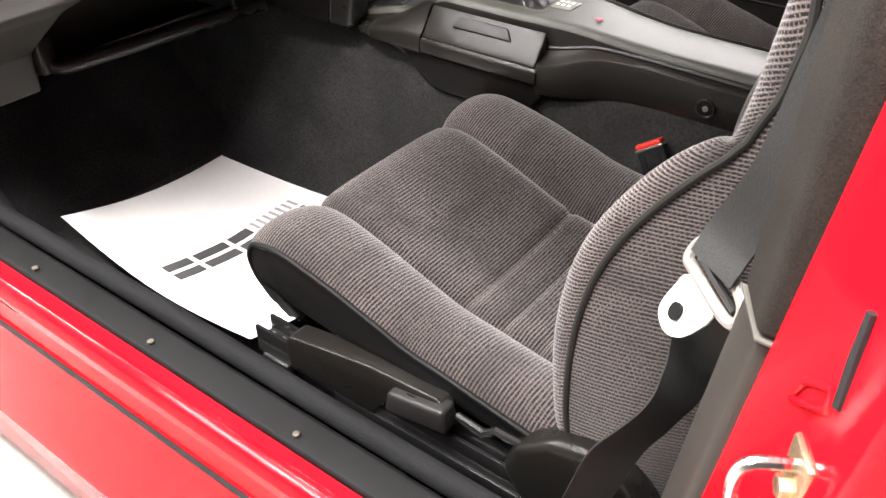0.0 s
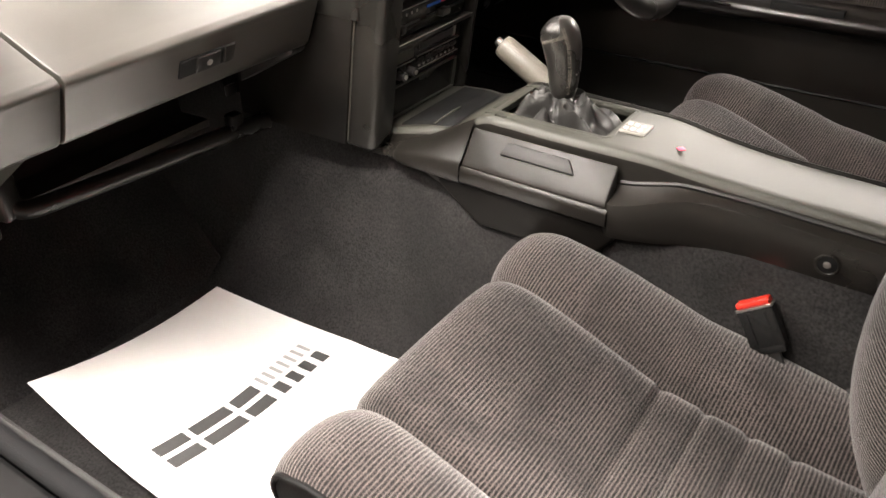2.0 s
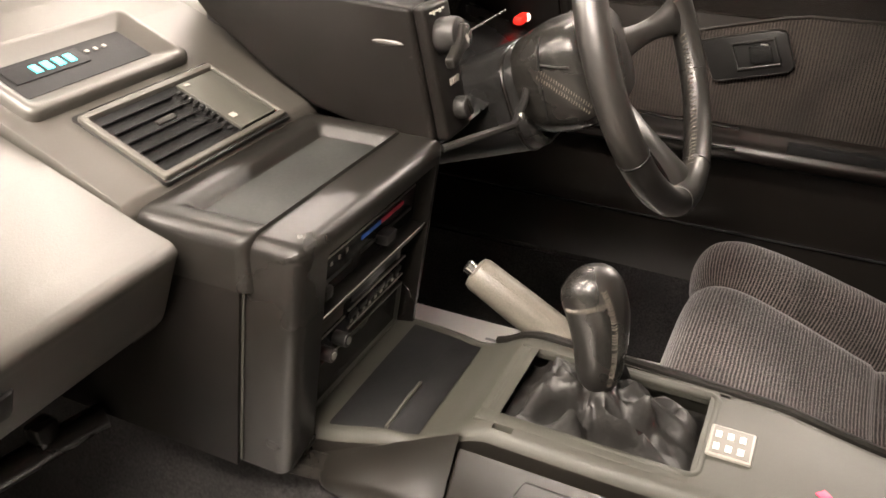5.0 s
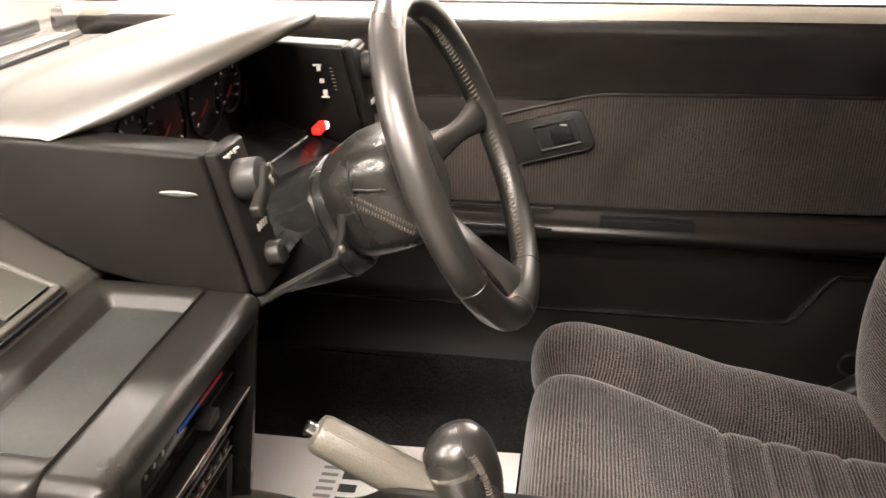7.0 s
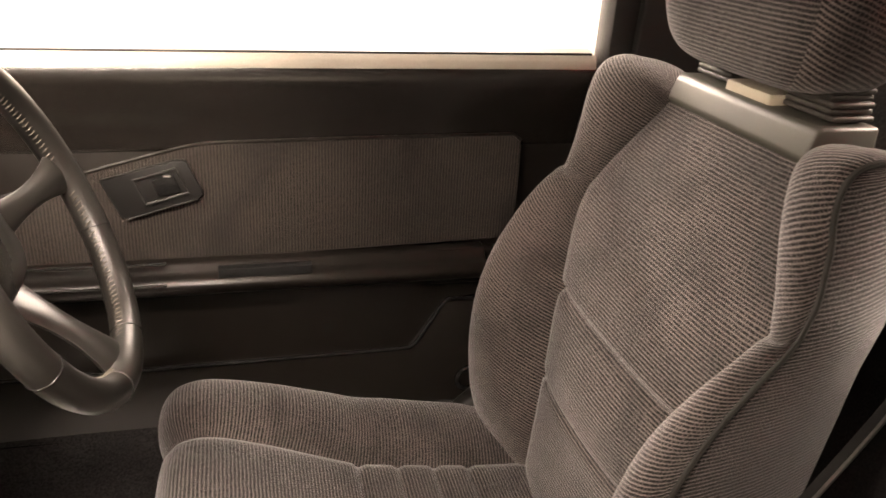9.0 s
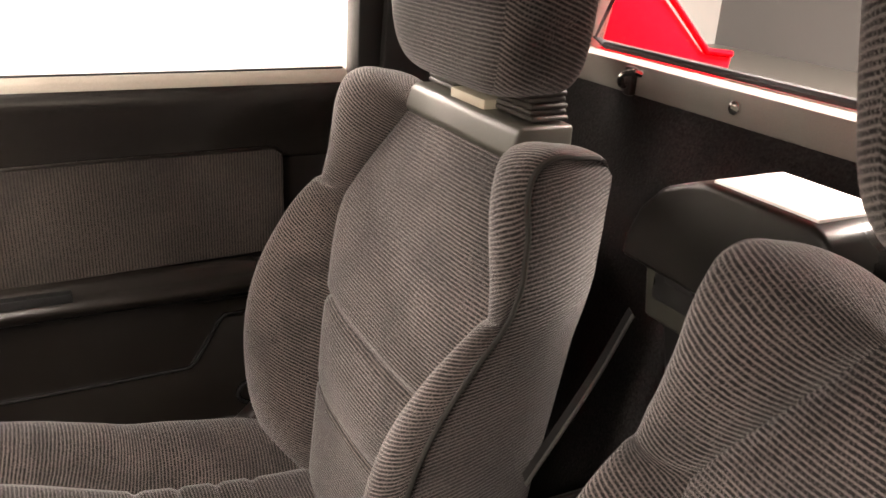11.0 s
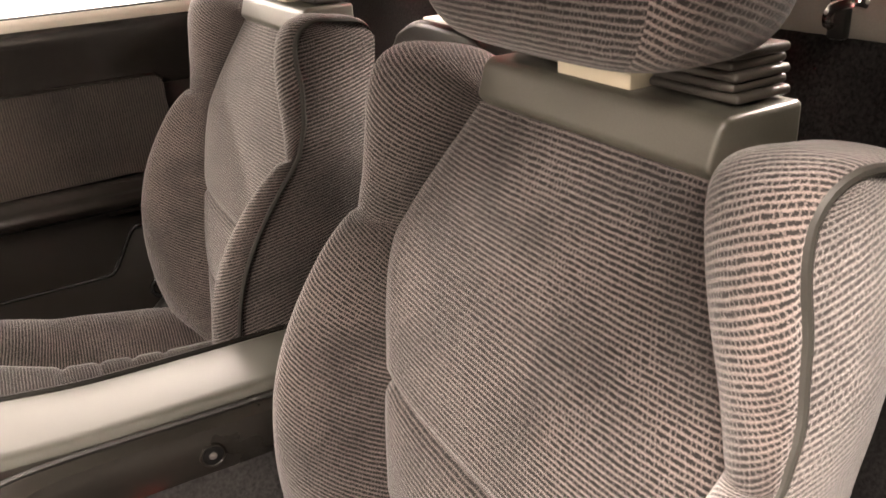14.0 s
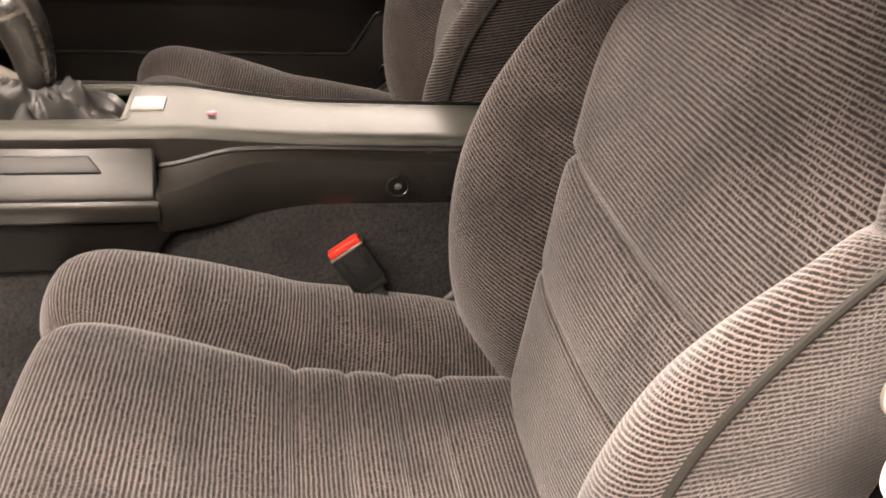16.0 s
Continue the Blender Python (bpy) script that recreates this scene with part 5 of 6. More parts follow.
# ---------------------------------------------------------------- dashboard
dash = thing("dashboard", (-1.2, 0.9, 0.45), "pale grey-brown padded dashboard with a parcel shelf", "dashboard")
dprof = [(-1.005, 0.470), (-0.996, 0.476), (-0.990, 0.488), (-0.972, 0.533), (-0.966, 0.545), (-0.972, 0.553), (-1.0, 0.561), (-1.08, 0.590), (-1.2, 0.632), (-1.30, 0.650), (-1.338, 0.648), (-1.345, 0.56), (-1.10, 0.475)]
part("passenger_pad", prism(dprof, "y", 0.5785, 0.951, 0.003, 2), DASH, dash, "pale padded passenger dash top")
part("end_pad", prism([(x - 0.002, z - 0.001) for x, z in dprof], "y", 0.43, 0.5755, 0.003, 2), DASH, dash, "padded dash end with a round vent")
cprof = [(-1.03, 0.50), (-1.016, 0.558), (-1.022, 0.569), (-1.10, 0.603), (-1.19, 0.640), (-1.26, 0.655), (-1.30, 0.658), (-1.338, 0.654), (-1.345, 0.5)]
part("centre_pad", prism(cprof, "y", 0.954, 1.24, 0.003, 2), DASH, dash, "raised centre of the dash")
part("driver_pad", prism([(-1.08, 0.46), (-1.10, 0.60), (-1.19, 0.638), (-1.30, 0.653), (-1.338, 0.651), (-1.345, 0.4)], "y", 1.24, 2 * YC - 0.43, 0.004), DASH, dash)
part("windscreen_vent", rbox((-1.319, 1.10, 0.646), (-1.303, 1.66, 0.659), 0.003), DARK, dash, "dark demister slot")
part("windscreen_vent", rbox((-1.319, 0.55, 0.644), (-1.303, 1.05, 0.6545), 0.003), DARK, dash, "dark demister slot")
part("front_lip", tube([(-1.334, 0.44, 0.650), (-1.334, 2 * YC - 0.44, 0.653)], 0.009, 8), DASH, dash)
# latch plate on the passenger face
fx = Matrix.Translation((-0.9805, 0.765, 0.511)) @ Matrix.Rotation(radians(112), 4, "Y")
pl = part("latch_plate", turned(rbox((-0.012, -0.042, -0.002), (0.012, 0.042, 0.002), 0.0015), fx), MATTE, dash, "black latch plate with a lock button")
part("latch_button", turned(rbox((-0.0105, -0.018, 0.0), (0.0105, 0.018, 0.0045), 0.002), fx), DARK, pl)
part("latch_disc", turned(disc((0, 0, 0.0045), 0.004, 0.002, (0, 0, 1), 14, 0), fx), STEEL, pl)
part("latch_end", turned(rbox((-0.012, 0.024, 0.0), (0.012, 0.040, 0.0035), 0.003), fx), PLASTIC, pl)
# parcel shelf below, with a padded bar
part("shelf_back", prism([(-1.30, 0.30), (-1.32, 0.47), (-1.36, 0.47), (-1.34, 0.28)], "y", 0.445, 0.955, 0.003), PILLAR, dash, "charcoal back of the parcel shelf")
part("shelf_floor", prism([(-1.235, 0.305), (-1.34, 0.30), (-1.34, 0.288), (-1.235, 0.292)], "y", 0.47, 0.955, 0.002), PILLAR, dash)
bar = spline([(-1.230, 0.606, 0.330), (-1.226, 0.609, 0.312), (-1.214, 0.628, 0.303), (-1.19, 0.69, 0.309), (-1.15, 0.80, 0.322), (-1.112, 0.92, 0.333), (-1.10, 0.955, 0.336)], 40)
part("shelf_bar", tube(bar, 0.013, 12), PLASTIC, dash, "dark rounded grab bar")
part("bar_mount", turned(rbox((-0.018, -0.016, -0.026), (0.016, 0.016, 0.034), 0.005, 3), pose(-1.230, 0.603, 0.323, 0, 0, 15)), PLASTIC, dash)
part("bar_mount", rbox((-1.128, 0.895, 0.335), (-1.108, 0.918, 0.36), 0.004), PLASTIC, dash)
part("bar_mount", rbox((-1.128, 0.905, 0.385), (-1.122, 0.925, 0.40), 0.002), PLASTIC, dash)
part("shelf_cheek", prism([(-1.015, 0.468), (-1.10, 0.425), (-1.225, 0.335), (-1.232, 0.268), (-1.30, 0.258), (-1.30, 0.468)], "y", 0.43, 0.590, 0.006, 3), CONSOLE, dash, "grey end panel below the dash")
part("lower_panel", prism([(-1.10, 0.478), (-1.005, 0.472), (-1.01, 0.462), (-1.12, 0.40)], "y", 0.93, 0.958, 0.003), DARK, dash)
# round vent at the end of the dash
vn = Matrix.Translation((-1.004, 0.470, 0.567)) @ Matrix.Rotation(radians(35), 4, "Y")
rv = part("round_vent", turned(disc((0, 0, 0), 0.042, 0.010, (0, 0, 1), 32, 0.003), vn), BLACK, dash, "round black face vent")
part("vent_ring", turned(tube([(0.042 * math.cos(a), 0.042 * math.sin(a), 0.004) for a in [2 * math.pi * k / 36 for k in range(36)]], 0.004, 8, closed=True), vn), DARK, rv)
for k in range(7):
    w = math.sqrt(max(0.0, 0.036 ** 2 - (0.011 * (k - 3)) ** 2))
    part("louvre", turned(rbox((0.011 * (k - 3) - 0.001, -w, 0.004), (0.011 * (k - 3) + 0.0012, w, 0.009), 0.0005), vn), BLACK, rv)

SLOPE = math.degrees(math.atan(0.42))
sm = Matrix.Translation((-1.065, 1.085, 0.5885)) @ Matrix.Rotation(radians(SLOPE), 4, "Y")


def on_slope(bm):
    """Local x runs down the slope towards the seats, y across the car, z out of the slope."""
    return turned(bm, sm)


vent = thing("centre_vent", (-1.065, 1.085, 0.588), "grey framed face vent with black louvres", "air vent")
part("bezel_gap", stepped([(-0.0475, 0.0525, -0.0865, 0.0825, 0.005, -0.003), (-0.0475, 0.0525, -0.0865, 0.0825, 0.005, 0.0009), (-0.0465, 0.0515, -0.0855, 0.0815, 0.004, 0.0012)], sm), BLACK, vent, "dark gap round the vent frame", 45)
part("bezel", stepped([(-0.0425, 0.0500, -0.0850, 0.0785, 0.004, -0.002), (-0.0425, 0.0500, -0.0850, 0.0785, 0.004, 0.0040), (-0.0418, 0.0493, -0.0843, 0.0778, 0.0035, 0.0052), (-0.0405, 0.0480, -0.0830, 0.0765, 0.003, 0.0056),
                       (-0.0365, 0.0445, -0.0795, 0.0735, 0.002, 0.0052), (-0.0358, 0.0438, -0.0788, 0.0728, 0.002, 0.0042), (-0.0350, 0.0430, -0.0780, 0.0720, 0.002, 0.0003)], sm), BEZEL, vent, "grey moulded bezel", 45)
part("vent_well", on_slope(rbox((-0.035, -0.078, -0.002), (0.043, 0.072, 0.0012), 0)), MATTE, vent)
for k in range(5):
    x = -0.024 + 0.0135 * k
    part("louvre", on_slope(turned(rbox((-0.0022, -0.075, -0.0005), (0.0022, 0.008, 0.0005), 0.0003), pose(x, 0, 0.0032, 0, -50, 0))), GLOSSY, vent)
part("louvre_tab", on_slope(rbox((-0.003, -0.040, 0.0055), (0.003, -0.018, 0.0085), 0.002)), SIDE, vent)
for k in range(10):
    part("wheel_tooth", on_slope(rbox((-0.026 + 0.0065 * k, 0.012, 0.0012), (-0.0225 + 0.0065 * k, 0.018, 0.0040 + 0.0025 * math.sin(math.pi * k / 9)), 0.001)), BLACK, vent)
part("blank_panel", on_slope(rbox((-0.033, 0.022, 0.0), (0.041, 0.0705, 0.0042), 0.001)), CONSOLE, vent, "plain glossy panel beside the louvres")
for lo, hi in (((-0.033, 0.0695, 0.004), (0.041, 0.0715, 0.0056)), ((0.0400, 0.024, 0.004), (0.0420, 0.0710, 0.0056))):
    part("panel_edge", on_slope(rbox(lo, hi, 0.0006)), CONSOLE, vent, "thin raised panel edge")
part("open_mark", on_slope(rbox((0.022, 0.026, 0.0049), (0.028, 0.033, 0.0053), 0)), TRIMGREY, vent)
part("open_mark", on_slope(rbox((-0.029, 0.026, 0.0049), (-0.026, 0.032, 0.0053), 0)), TRIMGREY, vent)

clk = thing("dash_clock", (-1.155, 1.08, 0.625), "grey framed dash clock with cyan digits", "clock")
part("bezel", stepped([(-0.146, -0.056, -0.115, 0.070, 0.010, -0.004), (-0.146, -0.056, -0.115, 0.070, 0.010, 0.004), (-0.1445, -0.0575, -0.1135, 0.0685, 0.009, 0.0085), (-0.142, -0.060, -0.111, 0.066, 0.008, 0.0105),
                       (-0.137, -0.064, -0.106, 0.061, 0.006, 0.0100), (-0.124, -0.080, -0.096, 0.044, 0.003, 0.0015), (-0.123, -0.081, -0.095, 0.043, 0.003, 0.001)], sm), DASH, clk, "pale grey sloped bezel", 45)
part("clock_face", on_slope(rbox((-0.1235, -0.0955, -0.003), (-0.0805, 0.0435, 0.0018), 0)), MATTE, clk)
part("display", on_slope(rbox((-0.119, -0.090, 0.0015), (-0.098, -0.012, 0.0028), 0.0006)), MATTE, clk)
for k in range(4):
    part("digit", on_slope(rbox((-0.114, -0.066 + 0.012 * k, 0.0029), (-0.103, -0.059 + 0.012 * k, 0.0033), 0)), CYANGLOW, clk, "lit cyan digit")
for k in range(3):
    part("set_button", on_slope(rbox((-0.112, -0.008 + 0.010 * k, 0.0018), (-0.108, -0.004 + 0.010 * k, 0.0032), 0.0008)), TRIMGREY, clk)

# ---------------------------------------------------------------- instrument binnacle
WC = 1.412
bin_ = thing("instrument_binnacle", (-1.0, WC, 0.56), "grey instrument binnacle with a hood and switch pods", "instrument binnacle")
pod = [(-0.906, 0.6735), (-0.882, 0.5535), (-0.925, 0.5515), (-0.965, 0.557), (-1.013, 0.5675), (-1.062, 0.595), (-1.108, 0.626), (-1.130, 0.641), (-1.146, 0.660), (-1.142, 0.684), (-1.038, 0.679)]
for side, y0, y1 in ((0, 1.200, 1.238), (1, 2 * WC - 1.238, 2 * WC - 1.200)):
    part("pod_side", prism(pod, "y", y0, y1, 0.005, 3), POD, bin_, "grey side pod")
    front = part("pod_front", prism([(-0.905, 0.6745), (-0.879, 0.5555), (-0.866, 0.5575), (-0.892, 0.6755)], "y", y0 + 0.0005 - (0.0 if side == 0 else 0.012), y1 + 0.012 if side == 0 else y1, 0.004, 3), POD, bin_, "switch face of the pod")
    sy = 1 if side == 0 else -1
    yk = y0 + 0.020 if side == 0 else y1 - 0.020
    kn = part("rotary_switch", disc((-0.876, yk, 0.649), 0.0165, 0.022, (1, 0, 0.2), 28, 0.004), DARK, front, "ribbed rotary light switch")
    wm = pose(-0.865, yk, 0.648, 27 * sy, -11, 0)
    part("switch_wing", turned(prism([(-0.036 * sy, -0.0045), (-0.034 * sy, 0.0055), (-0.014 * sy, 0.0050), (0.006 * sy, 0.0120), (0.0135 * sy, 0.006), (0.0135 * sy, -0.006), (0.004 * sy, -0.0110), (-0.012 * sy, -0.0060)], "x", -0.004, 0.0055, 0.0025, 3), wm), PLASTIC, kn)
    part("wing_mark", turned(rbox((0.0056, -0.002, -0.0035), (0.0062, 0.002, 0.0035), 0), wm), TRIMGREY, kn)
    k2 = part("small_switch", disc((-0.866, y0 + 0.028 if side == 0 else y1 - 0.028, 0.582), 0.0105, 0.014, (1, 0, 0.2), 20, 0.003), DARK, front)
    part("switch_mark", turned(rbox((-0.001, -0.002, -0.008), (0.0018, 0.002, 0.008), 0.001), pose(-0.859, y0 + 0.028 if side == 0 else y1 - 0.028, 0.5835, 20, -11, 0)), PLASTIC, k2)
    yk = y0 + 0.028 if side == 0 else y1 - 0.028
    for k in range(5):
        part("pod_mark", rbox((-0.8925, y0 + 0.008 + 0.006 * k, 0.6685 - 0.002 * (k % 2)), (-0.8885, y0 + 0.0102 + 0.006 * k, 0.6700), 0), TRIMGREY, front)
    for k in range(4):
        part("pod_mark", rbox((-0.877, yk - 0.006 + 0.005 * k, 0.603), (-0.8745, yk - 0.0046 + 0.005 * k, 0.609), 0), TRIMGREY, front)
    if side == 0:
        bm = bmesh.new()
        bmesh.ops.create_uvsphere(bm, u_segments=20, v_segments=10, radius=1)
        part("finger_notch", turned(bm, Matrix.Translation((-0.928, 1.2005, 0.641)) @ Matrix.Diagonal((0.017, 0.0022, 0.0030, 1))), DASH, bin_, "pale oval notch")
# hood
rows = []
for j in range(37):
    f = 0.5 - 0.5 * math.cos(math.pi * j / 36)
    y = 1.202 + (2 * WC - 2.404) * f
    c = math.sin(math.pi * f)
    ex = -1.030 + 0.146 * c ** 0.9
    ez = 0.680 + 0.062 * c ** 0.9
    fx_ = -1.122 - 0.086 * c ** 0.6
    fz = 0.6825 - 0.012 * c
    tuck = min(1.0, c / 0.25)
    r = [(ex - 0.045, y, ez - 0.008 - 0.014 * tuck), (ex - 0.010, y, ez - 0.004 - 0.0115 * tuck), (ex - 0.003, y, ez - 0.003 - 0.0095 * tuck), (ex + 0.0005, y, ez - 0.002 - 0.006 * tuck), (ex + 0.0008, y, ez - 0.001 - 0.003 * tuck), (ex - 0.002, y, ez - 0.0008)]
    for k in range(1, 17):
        t = k / 16
        x = ex + (fx_ - ex) * t
        z = ez + (fz - ez) * t + 0.024 * c ** 0.45 * math.sin(math.pi * t) ** 0.7
        r.append((x, y, z))
    r.append((fx_ - 0.005, y, fz - 0.004))
    r.append((fx_ - 0.008, y, fz - 0.012))
    r.append((fx_ - 0.006, y, fz - 0.030))
    rows.append(r)
part("hood", sheet(rows), DASH, bin_, "pale padded instrument hood", 60)
part("hood_underside", prism([(-1.03, 0.560), (-1.035, 0.68), (-1.16, 0.68), (-1.16, 0.56)], "y", 1.235, 2 * WC - 1.235, 0), BLACK, bin_)
cl = part("gauge_panel", rbox((-1.034, 1.245, 0.585), (-1.026, 2 * WC - 1.245, 0.69), 0.001), BLACK, bin_, "black gauge panel with white scale marks")
for gy, gr in ((1.31, 0.030), (1.375, 0.040), (1.462, 0.040), (1.525, 0.030)):
    part("gauge_ring", tube([(-1.0245, gy + gr * math.cos(a), 0.640 + gr * math.sin(a)) for a in [2 * math.pi * k / 28 for k in range(28)]], 0.0015, 6, closed=True), DARK, cl)
    for k in range(10):
        a = -0.7 + (math.pi + 1.4) * k / 9
        part("scale_mark", turned(rbox((-0.0005, -0.002, -0.0008), (0.0006, 0.002, 0.0008), 0), pose(-1.0248, gy + gr * 0.8 * math.cos(a), 0.640 + gr * 0.8 * math.sin(a), math.degrees(a), 0, 0)), WHITEMARK, cl)
    part("needle", turned(rbox((-0.0005, 0, -0.0005), (0.001, gr * 0.6, 0.0005), 0), pose(-1.022, gy, 0.640, 215, 0, 0)), SIGNAL, cl)
part("lower_cowl", prism([(-0.90, 0.552), (-1.04, 0.60), (-1.04, 0.50), (-0.93, 0.52)], "y", 1.242, 2 * WC - 1.242, 0.004), BLACK, bin_, "black cowl below the gauges")
yi = 2 * WC - 1.2512
for mx, mz, mw, mh in ((-0.9345, 0.6535, 0.0050, 0.0012), (-0.9330, 0.6495, 0.0022, 0.0026), (-0.9300, 0.6350, 0.0026, 0.0026), (-0.9280, 0.6205, 0.0012, 0.0040), (-0.9255, 0.6205, 0.0012, 0.0040), (-0.9270, 0.6160, 0.0050, 0.0010)):
    part("inner_marking", rbox((mx - mw, yi, mz - mh), (mx + mw, yi + 0.0012, mz + mh), 0), WHITEMARK, bin_)
for k in range(7):
    part("inner_marking", rbox((-0.9200 + 0.0008 * k, yi, 0.6500 - 0.0042 * k), (-0.9165 + 0.0008 * k, yi + 0.0012, 0.6508 - 0.0042 * k), 0), TRIMGREY, bin_)
wl = thing("warning_light", (-0.938, 1.575, 0.577), "small lit red warning light", "warning light")
part("lens", rbox((-0.944, 1.558, 0.572), (-0.931, 1.592, 0.583), 0.004), REDGLOW, wl, "lit red lens")
part("bulb_spot", rbox((-0.937, 1.579, 0.5725), (-0.9295, 1.593, 0.5825), 0.004), WHITEGLOW, wl)
kp_ = thing("knee_panel", (-0.95, 1.4, 0.5), "black knee panel under the steering column", "knee panel")
part("panel", prism([(-0.880, 0.547), (-0.90, 0.552), (-1.05, 0.50), (-1.12, 0.35), (-1.10, 0.345), (-1.0, 0.50)], "y", 1.208, 2 * YC - 0.46, 0.004), BLACK, kp_)
part("edge_strip", tube([(-0.875, 1.204, 0.548), (-0.83, 1.27, 0.556), (-0.835, 1.31, 0.565), (-0.845, 1.345, 0.572)], 0.004, 8), DARK, kp_)
part("strip_screw", disc((-0.828, 1.285, 0.560), 0.004, 0.004, (1, 0, 0.3), 10), STEEL, kp_)

# ---------------------------------------------------------------- steering wheel
C = Vector((-0.735, 1.402, 0.609))
TAU = radians(22.7)
UP = Vector((-math.sin(TAU), 0, math.cos(TAU)))
RT = Vector((0, 1, 0))
FW = Vector((-math.cos(TAU), 0, -math.sin(TAU)))       # towards the dash
RW = 0.158
whl = thing("steering_wheel", tuple(C), "worn black leather three-spoke steering wheel with pale stitching", "steering wheel")


def wp(a, r, d=0.0):
    return C + RT * (math.cos(a) * r) + UP * (math.sin(a) * r) + FW * d


rim = part("rim", tube([wp(2 * math.pi * k / 72, RW) for k in range(72)], 0.0155, 14, closed=True), LEATHER, whl, "worn leather rim", 60)
for a0, a1 in ((-1.35, -0.12), (0.12, 1.2), (-3.02, -1.8), (1.95, 3.02)):
    n = int((a1 - a0) * 26)
    for k in range(n):
        a = a0 + (a1 - a0) * k / n
        b = a + 0.022
        part("stitch", tube([wp(a, RW - 0.0145, 0.0035), wp((a + b) / 2, RW - 0.0162, 0.0), wp(b, RW - 0.0145, -0.0035)], 0.0008, 5), STITCH, rim)
for a in (-0.42, -2.72, -1.25, -1.89):
    part("rim_seam", tube([wp(a, RW) + 0.0157 * (math.cos(t) * (RT * math.cos(a) + UP * math.sin(a)) + math.sin(t) * FW) for t in [2 * math.pi * k / 16 for k in range(16)]], 0.0008, 5, closed=True), BLACK, rim)
for a, w in ((0.02, 0.018), (math.pi - 0.02, 0.018), (-math.pi / 2, 0.026)):
    t1 = RT * -math.sin(a) + UP * math.cos(a)
    rows = []
    for k in range(9):
        f = k / 8
        r = 0.045 + (RW - 0.045) * f
        ww = w * (1.25 - 0.55 * math.sin(math.pi * min(1, f * 1.1)) + 0.5 * max(0, f - 0.8))
        d = 0.052 * (1 - f) ** 1.3 + 0.002
        ctr = wp(a, r, d)
        rows.append([ctr + t1 * (ww * math.cos(q)) + FW * (0.008 * math.sin(q)) for q in [2 * math.pi * j / 12 for j in range(13)]])
    part("spoke", sheet([[tuple(p) for p in r] for r in rows]), LEATHER, whl, "leather covered spoke", 60)
# hub pad and column
rows = []
for d, r, e in ((0.037, 0.0, 2), (0.036, 0.03, 2), (0.040, 0.055, 3.4), (0.048, 0.064, 3.8), (0.060, 0.067, 4), (0.080, 0.067, 4), (0.105, 0.066, 3.6), (0.125, 0.060, 3)):
    rows.append([tuple(C + RT * (r * 1.12 * math.copysign(abs(math.cos(q)) ** (2 / e), math.cos(q))) + UP * (r * 0.84 * math.copysign(abs(math.sin(q)) ** (2 / e), math.sin(q))) + FW * d) for q in [2 * math.pi * j / 36 for j in range(37)]])
hub = part("hub_pad", sheet(rows), LEATHER, whl, "leather hub pad", 50)
HS = -0.0758
for row in (0, 1):
    for k in range(22):
        f = k / 21
        p = C + RT * HS + UP * (0.021 - 0.047 * f - 0.0055 * row) + FW * (0.091 - 0.042 * f + 0.004 * row)
        part("stitch", tube([p + (UP * 0.67 - FW * 0.74) * 0.0018 + (UP * 0.74 + FW * 0.67) * 0.0010, p + RT * -0.0006, p - (UP * 0.67 - FW * 0.74) * 0.0018], 0.0006, 5), STITCH, hub)
part("hub_crease", tube([C + RT * HS + UP * 0.027 + FW * 0.088, C + RT * HS + UP * 0.021 + FW * 0.074, C + RT * HS + UP * 0.017 + FW * 0.060], 0.0012, 6), BLACK, hub)
part("hub_crease", tube([C + RT * -0.070 + UP * 0.052 + FW * 0.082, C + RT * HS + UP * 0.040 + FW * 0.086, C + RT * HS + UP * 0.022 + FW * 0.091, C + RT * HS + UP * -0.030 + FW * 0.098], 0.0010, 6), BLACK, hub)
col = thing("steering_column", (-0.9, WC, 0.54), "black plastic steering column shroud", "steering column")
rows = []
for d, rx, rz in ((0.120, 0.056, 0.050), (0.126, 0.064, 0.056), (0.14, 0.067, 0.058), (0.16, 0.066, 0.057), (0.22, 0.060, 0.054), (0.30, 0.056, 0.05)):
    rows.append([tuple(C + RT * (rx * math.copysign(abs(math.cos(q)) ** 0.6, math.cos(q))) + UP * (rz * math.copysign(abs(math.sin(q)) ** 0.6, math.sin(q)) - 0.012) + FW * d) for q in [2 * math.pi * j / 32 for j in range(33)]])
part("shroud", sheet(rows), BLACK, col)
part("shroud_edge", tube([C + RT * (0.0680 * math.copysign(abs(math.cos(q)) ** 0.6, math.cos(q))) + UP * (0.057 * math.copysign(abs(math.sin(q)) ** 0.6, math.sin(q)) - 0.012) + FW * 0.138 for q in [2 * math.pi * j / 32 for j in range(32)]], 0.002, 6, closed=True), PLASTIC, col, "thin raised shroud edge")
part("stalk", tube([(-0.905, 1.288, 0.624), (-0.880, 1.302, 0.640), (-0.862, 1.318, 0.652)], 0.0013, 8), PLASTIC, col, "slim switch stalk")

# ---------------------------------------------------------------- driver's door
door = thing("door_1", (-0.6, 1.82, 0.05), "closed driver's door with dark vinyl and ribbed cloth trim", "car door", kind="structure")
part("door_skin", rbox((-1.40, 1.835, -0.20), (-0.045, 1.90, 0.68), 0.015, 3), RED, door, "red outer door skin")
part("trim_panel", rbox((-1.40, 1.792, -0.02), (-0.045, 1.836, 0.575), 0.004), DOORVINYL, door, "dark vinyl door card")
roll = [(1.800, 0.552), (1.7915, 0.560), (1.7880, 0.575), (1.7830, 0.595), (1.7750, 0.620), (1.7690, 0.640), (1.7650, 0.655), (1.7645, 0.667), (1.768, 0.678), (1.778, 0.684), (1.80, 0.685)]
